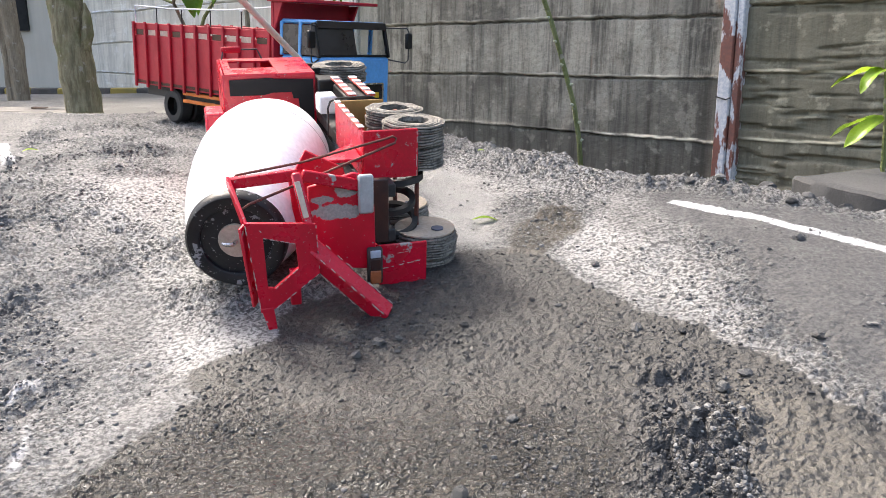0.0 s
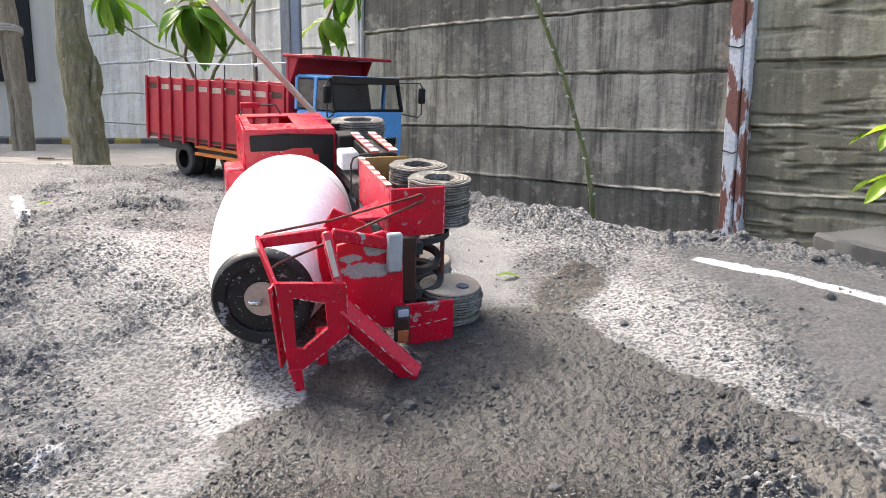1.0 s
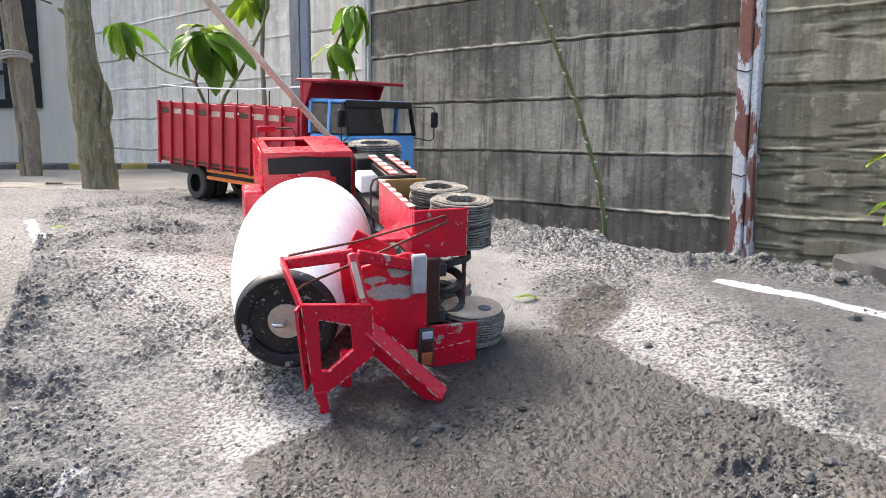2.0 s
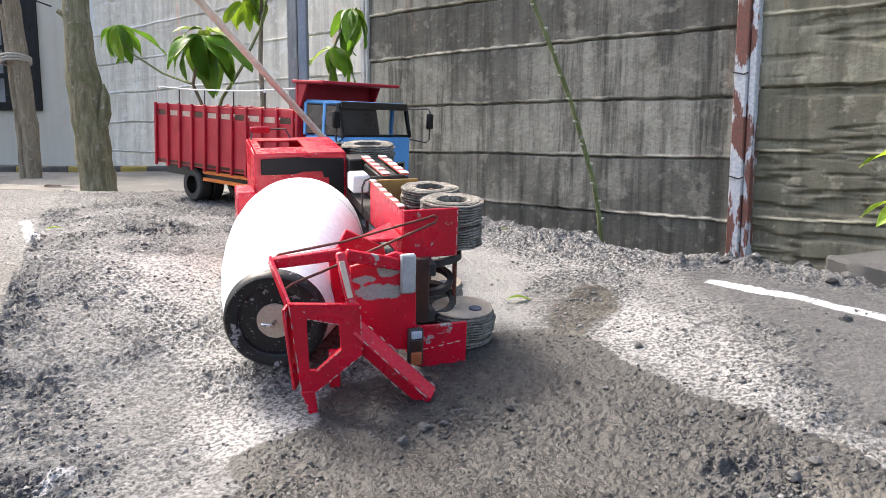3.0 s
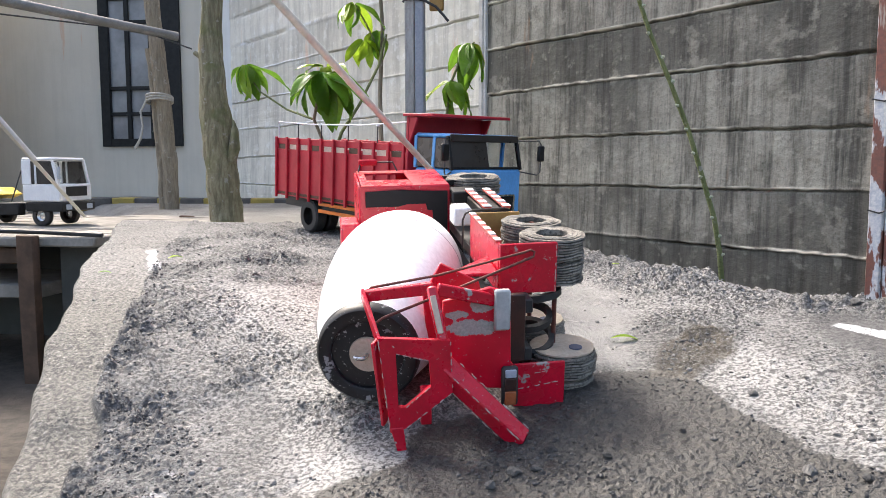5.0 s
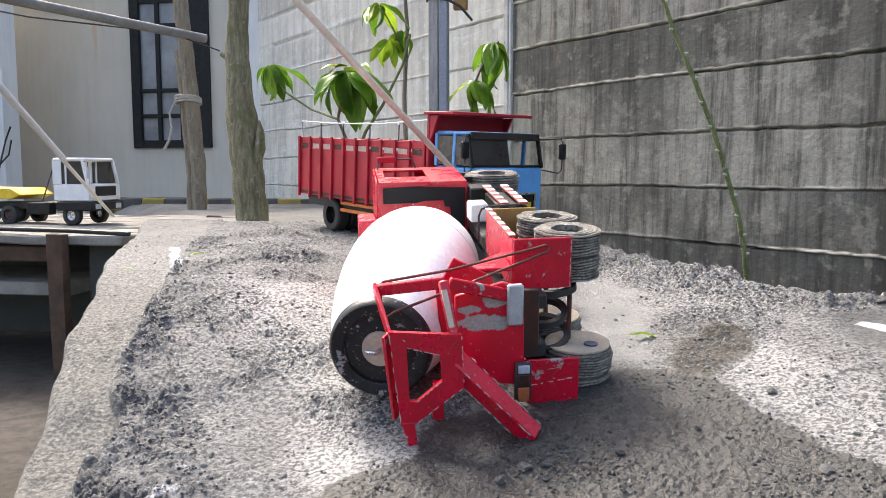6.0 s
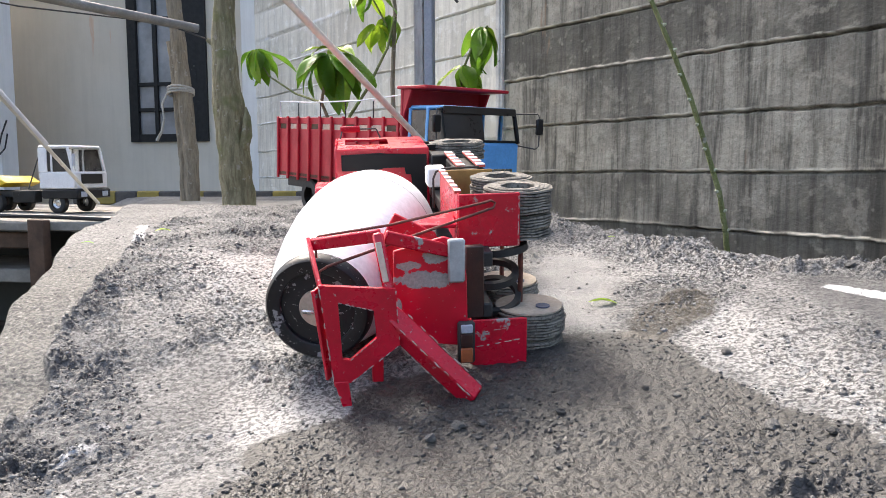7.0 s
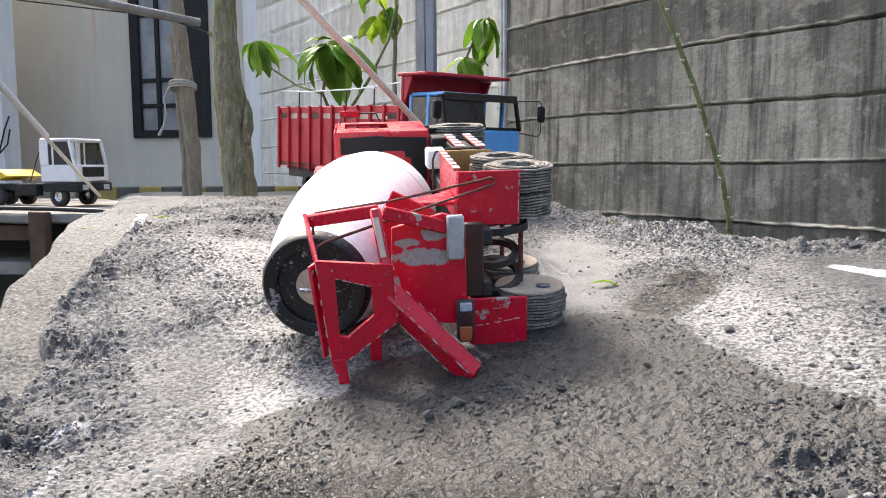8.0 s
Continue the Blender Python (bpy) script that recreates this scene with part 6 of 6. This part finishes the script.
# ---- the plank table with its clutter, beside the slab ----
def build_table():
    table = thing("plank_table", Matrix.Translation((-4.9, 3.62, -0.62)), "rough table of pale planks on brown posts", "table")
    for k in range(7):
        bm = bmesh.new()
        y = 0.01 + k * 0.26
        box(bm, (0.0, y, 0.675), (2.62 + 0.05 * ((k * 2) % 3), y + 0.252, 0.724), 0.008)
        bmesh.ops.subdivide_edges(bm, edges=[e for e in bm.edges if e.calc_length() > 1], cuts=24)
        for v in bm.verts:
            v.co.z += 0.012 * noise.noise(v.co * 3 + Vector((0, k, 0)))
        part("plank", bm, grey_plank, table)
    # the wide slate sheet at the back is added for the dark under the table
    for x0, x1, y, z, mat, name in ((2.33, 2.56, 0.16, 0.0, slate_board, "side_panel"), (2.565, 2.74, 0.2, 0.0, brown_wood, "side_panel"), (0.0, 2.3, 0.95, 0.0, slate_board, "shade_panel")):
        bm = bmesh.new()
        box(bm, (x0, y, z + 0.02), (x1, y + 0.025, 0.664), 0.004)
        part(name, bm, mat, table)
    for x, y in ((2.25, -0.05), (0.3, -0.05), (2.25, 1.6), (0.3, 1.6)):
        bm = bmesh.new()
        prism(bm, [(x, 0.0), (x + 0.085, 0.0), (x + 0.08, 0.4), (x + 0.083, 0.73), (x - 0.006, 0.735), (x - 0.002, 0.3)], "y", y, y + 0.055, 0.004)
        part("post", bm, brown_wood, table)
    for y, z0, z1, mat in ((0.1, 0.4, 0.47, grey_plank), (0.06, 0.58, 0.662, brown_wood)):
        bm = bmesh.new()
        box(bm, (0.05, y, z0), (2.24, y + (0.6 if mat is grey_plank else 0.04), z1), 0.006)
        part("lower_shelf" if mat is grey_plank else "edge_board", bm, mat, table)
    rail = thing("board", Matrix.Translation((-4.85, 3.62, 0.112)), "loose dark strip lying along the plank table's edge", "board")
    bm = bmesh.new()
    tube(bm, [(0, 0.04, 0.012), (1.2, 0.02, 0.012), (1.9, 0.05, 0.016), (2.3, 0.02, 0.012), (2.6, 0.03, 0.0)], 0.011, 8, True, 0.2)
    part("strip", bm, dark_steel, rail)
    sack = thing("sack", Matrix.Translation((-2.25, 2.2, -0.58)), "pale crumpled plastic sack on the ground under the slab's edge", "sack")
    bm = bmesh.new()
    bmesh.ops.create_icosphere(bm, subdivisions=4, radius=1)
    for v in bm.verts:
        n = noise.noise(v.co * 2.2) * 0.25 + noise.noise(v.co * 6) * 0.1
        v.co = Vector((v.co.x * 0.3, v.co.y * 0.24, v.co.z * 0.2 + 0.1)) * (1 + n)
    part("bag", bm, sack_skin, sack)


slate_board = plain("slate_board", (0.07, 0.073, 0.068), (0.1, 0.103, 0.096), 6, 0.8)
sack_skin = plain("sack_skin", (0.3, 0.31, 0.27), (0.2, 0.25, 0.24), 8, 0.5, 0, 0.2, 60)
build_table()


# ---- small things on the slab ----
def fallen_leaf(x, y, turn, s, m):
    bm = bmesh.new()
    n = 8
    rows = []
    for i in range(n + 1):
        t = i / n
        half = 0.5 * 0.24 * math.sin(math.pi * min(1, t * 0.96 + 0.02)) ** 0.8 + 0.005
        rows.append([bm.verts.new((t - 0.5, h * half, 0.16 * abs(h) * half * 3 + 0.1 * math.sin(t * 3))) for h in (-1, 0, 1)])
    for r0, r1 in zip(rows, rows[1:]):
        for k in range(2):
            bm.faces.new((r0[k], r1[k], r1[k + 1], r0[k + 1]))
    bmesh.ops.solidify(bm, geom=list(bm.faces), thickness=0.02)
    ob = part("fallen_leaf", bm, m)
    ob.matrix_world = pose(x, y, float(relief(np.array([x]), np.array([y]))[0]) + 0.003, 4, 3, turn) @ Matrix.Diagonal((s, s, s, 1))
    return tagged(ob, "fallen yellow-green leaf lying on the slab", "leaf", "fallen leaves")


fallen_leaf(0.088, 1.73, 8, 0.056, leaf_young)
fallen_leaf(-1.16, 2.27, 60, 0.05, leaf_young)
fallen_leaf(0.11, 2.45, 30, 0.03, leaf_young)
fallen_leaf(-1.25, 2.05, 15, 0.035, leaf_green)


def lump_shape(seed, squash):
    bm = bmesh.new()
    bmesh.ops.create_icosphere(bm, subdivisions=2, radius=1)
    for v in bm.verts:
        n = noise.noise(v.co * 1.3 + Vector((seed * 3.7, 0, 0))) * 0.45 + noise.noise(v.co * 3.1 + Vector((0, seed, 0))) * 0.2
        v.co = v.co * (1 + n)
        v.co.z *= squash
    me = smooth(mesh_of(bm, "stone"), 25)
    me.materials.append(clod)
    return me


cl = Nodes("clod")
tone = cl.noise(70, 4)
clod = cl.done(cl.mix(cl.chance(), cl.mix(tone, (0.018, 0.018, 0.019), (0.06, 0.06, 0.06)), cl.mix(tone, (0.10, 0.098, 0.094), (0.24, 0.235, 0.225))), 0.7)
cl.bump(cl.noise(160, 4), 0.7, 0.004)
SHAPES = [lump_shape(k, 0.62 + 0.1 * (k % 3)) for k in range(6)]


def stone(x, y, size, seed):
    ob = new("stone", SHAPES[seed % 6])
    s = size
    ob.matrix_world = pose(x, y, float(relief(np.array([x]), np.array([y]))[0]) + s * 0.28, 0, 0, seed * 47) @ Matrix.Diagonal((s, s * 0.85, s * 0.8, 1))
    return tagged(ob, "dark crumbly lump of concrete on the slab", "stone", "lumps strewn on the slab")


for k, (x, y, s) in enumerate(((0.034, 1.258, 0.008), (0.276, 1.44, 0.009), (0.294, 1.186, 0.012), (-0.10, 1.20, 0.011), (-0.07, 1.215, 0.008), (-0.13, 1.16, 0.009), (-0.05, 1.27, 0.010),
                               (0.70, 1.75, 0.018), (0.64, 1.44, 0.011), (0.60, 1.76, 0.013), (0.75, 1.66, 0.014), (0.80, 1.60, 0.016), (0.55, 1.80, 0.013), (0.36, 0.99, 0.011), (0.31, 0.96, 0.012),
                               (0.40, 1.02, 0.010), (0.09, 0.98, 0.008), (0.15, 1.33, 0.006), (0.19, 1.30, 0.006), (0.70, 1.62, 0.012), (0.87, 1.52, 0.015), (0.355, 1.151, 0.009), (0.52, 1.08, 0.010), (0.02, 0.84, 0.011))):
    stone(x, y, s, k)


def strew(name, count, seed, where, size, material, label):
    """Many small crumbs in one mesh, thicker where the field is high."""
    rnd = np.random.RandomState(seed)
    got_x, got_y = [], []
    while len(got_x) < count:
        f = rnd.rand(6000) ** 1.4
        y = 0.62 + 2.4 * f
        lo, hi = np.maximum(left_edge(y) + 0.02, -0.8 * y - 0.1), np.minimum(right_edge(y) - 0.01, 0.64 * y + 0.12)
        x = lo + (hi - lo) * rnd.rand(6000)
        keep = rnd.rand(6000) < where(x, y)
        got_x += x[keep].tolist()
        got_y += y[keep].tolist()
    x, y = np.array(got_x[:count]), np.array(got_y[:count])
    s = size[0] * (size[1] / size[0]) ** (rnd.rand(count) ** 2.4)
    g = (1 + 5 ** 0.5) / 2
    base = np.array([(-1, g, 0), (1, g, 0), (-1, -g, 0), (1, -g, 0), (0, -1, g), (0, 1, g), (0, -1, -g), (0, 1, -g), (g, 0, -1), (g, 0, 1), (-g, 0, -1), (-g, 0, 1)]) / 1.9
    tri = np.array([(0, 11, 5), (0, 5, 1), (0, 1, 7), (0, 7, 10), (0, 10, 11), (1, 5, 9), (5, 11, 4), (11, 10, 2), (10, 7, 6), (7, 1, 8), (3, 9, 4), (3, 4, 2), (3, 2, 6), (3, 6, 8), (3, 8, 9), (4, 9, 5), (2, 4, 11), (6, 2, 10), (8, 6, 7), (9, 8, 1)])
    v = base[None] * (1 + 0.55 * (rnd.rand(count, 12, 1) - 0.5)) * (0.7 + 0.6 * rnd.rand(count, 1, 3))
    a = rnd.rand(count) * 6.283
    c, si = np.cos(a)[:, None], np.sin(a)[:, None]
    vx, vy = v[..., 0] * c - v[..., 1] * si, v[..., 0] * si + v[..., 1] * c
    z = relief(x, y) + 0.25 * s
    P = np.stack([x[:, None] + vx * s[:, None], y[:, None] + vy * s[:, None], z[:, None] + v[..., 2] * s[:, None] * 0.75], -1).reshape(-1, 3)
    F = (tri[None] + 12 * np.arange(count)[:, None, None]).reshape(-1, 3)
    me = bpy.data.meshes.new(name)
    me.from_pydata(P.tolist(), [], F.tolist())
    me.materials.append(material)
    return tagged(new(name, me), label, "gravel", kind="stuff")


gr = Nodes("crumb")
crumb = gr.done(gr.mix(gr.ramp(gr.island(), 0.15, 0.95), (0.09, 0.088, 0.085), (0.22, 0.216, 0.207)), 0.85)
gw = Nodes("dark_crumb")
dark_crumb = gw.done(gw.mix(gw.ramp(gw.island(), 0.3, 1.0), (0.024, 0.024, 0.025), (0.095, 0.093, 0.09)), 0.6)
strew("loose_gravel", 15000, 5, lambda x, y: np.clip(0.9 * crumbs(x, y) ** 2 * step(fractal(x * 12, y * 12, 137, 3), 0.42, 0.62) + 0.02 - 0.5 * wet_zone(x, y), 0, 1) * (1 - 0.8 * rim_zone(x, y)), (0.001, 0.0046), crumb, "loose grey concrete crumbs strewn over the slab")
strew("dark_gravel", 14000, 9, lambda x, y: np.clip(0.01 + 0.9 * tar_zone(x, y) + 0.5 * wet_zone(x, y) * step(fractal(x * 7, y * 7, 131, 3), 0.4, 0.64) + 0.8 * blob(x, y, -0.06, 1.22, 0.14, 0.06), 0, 1), (0.0008, 0.0036), dark_crumb, "dark wet gravel crumbs on the slab")
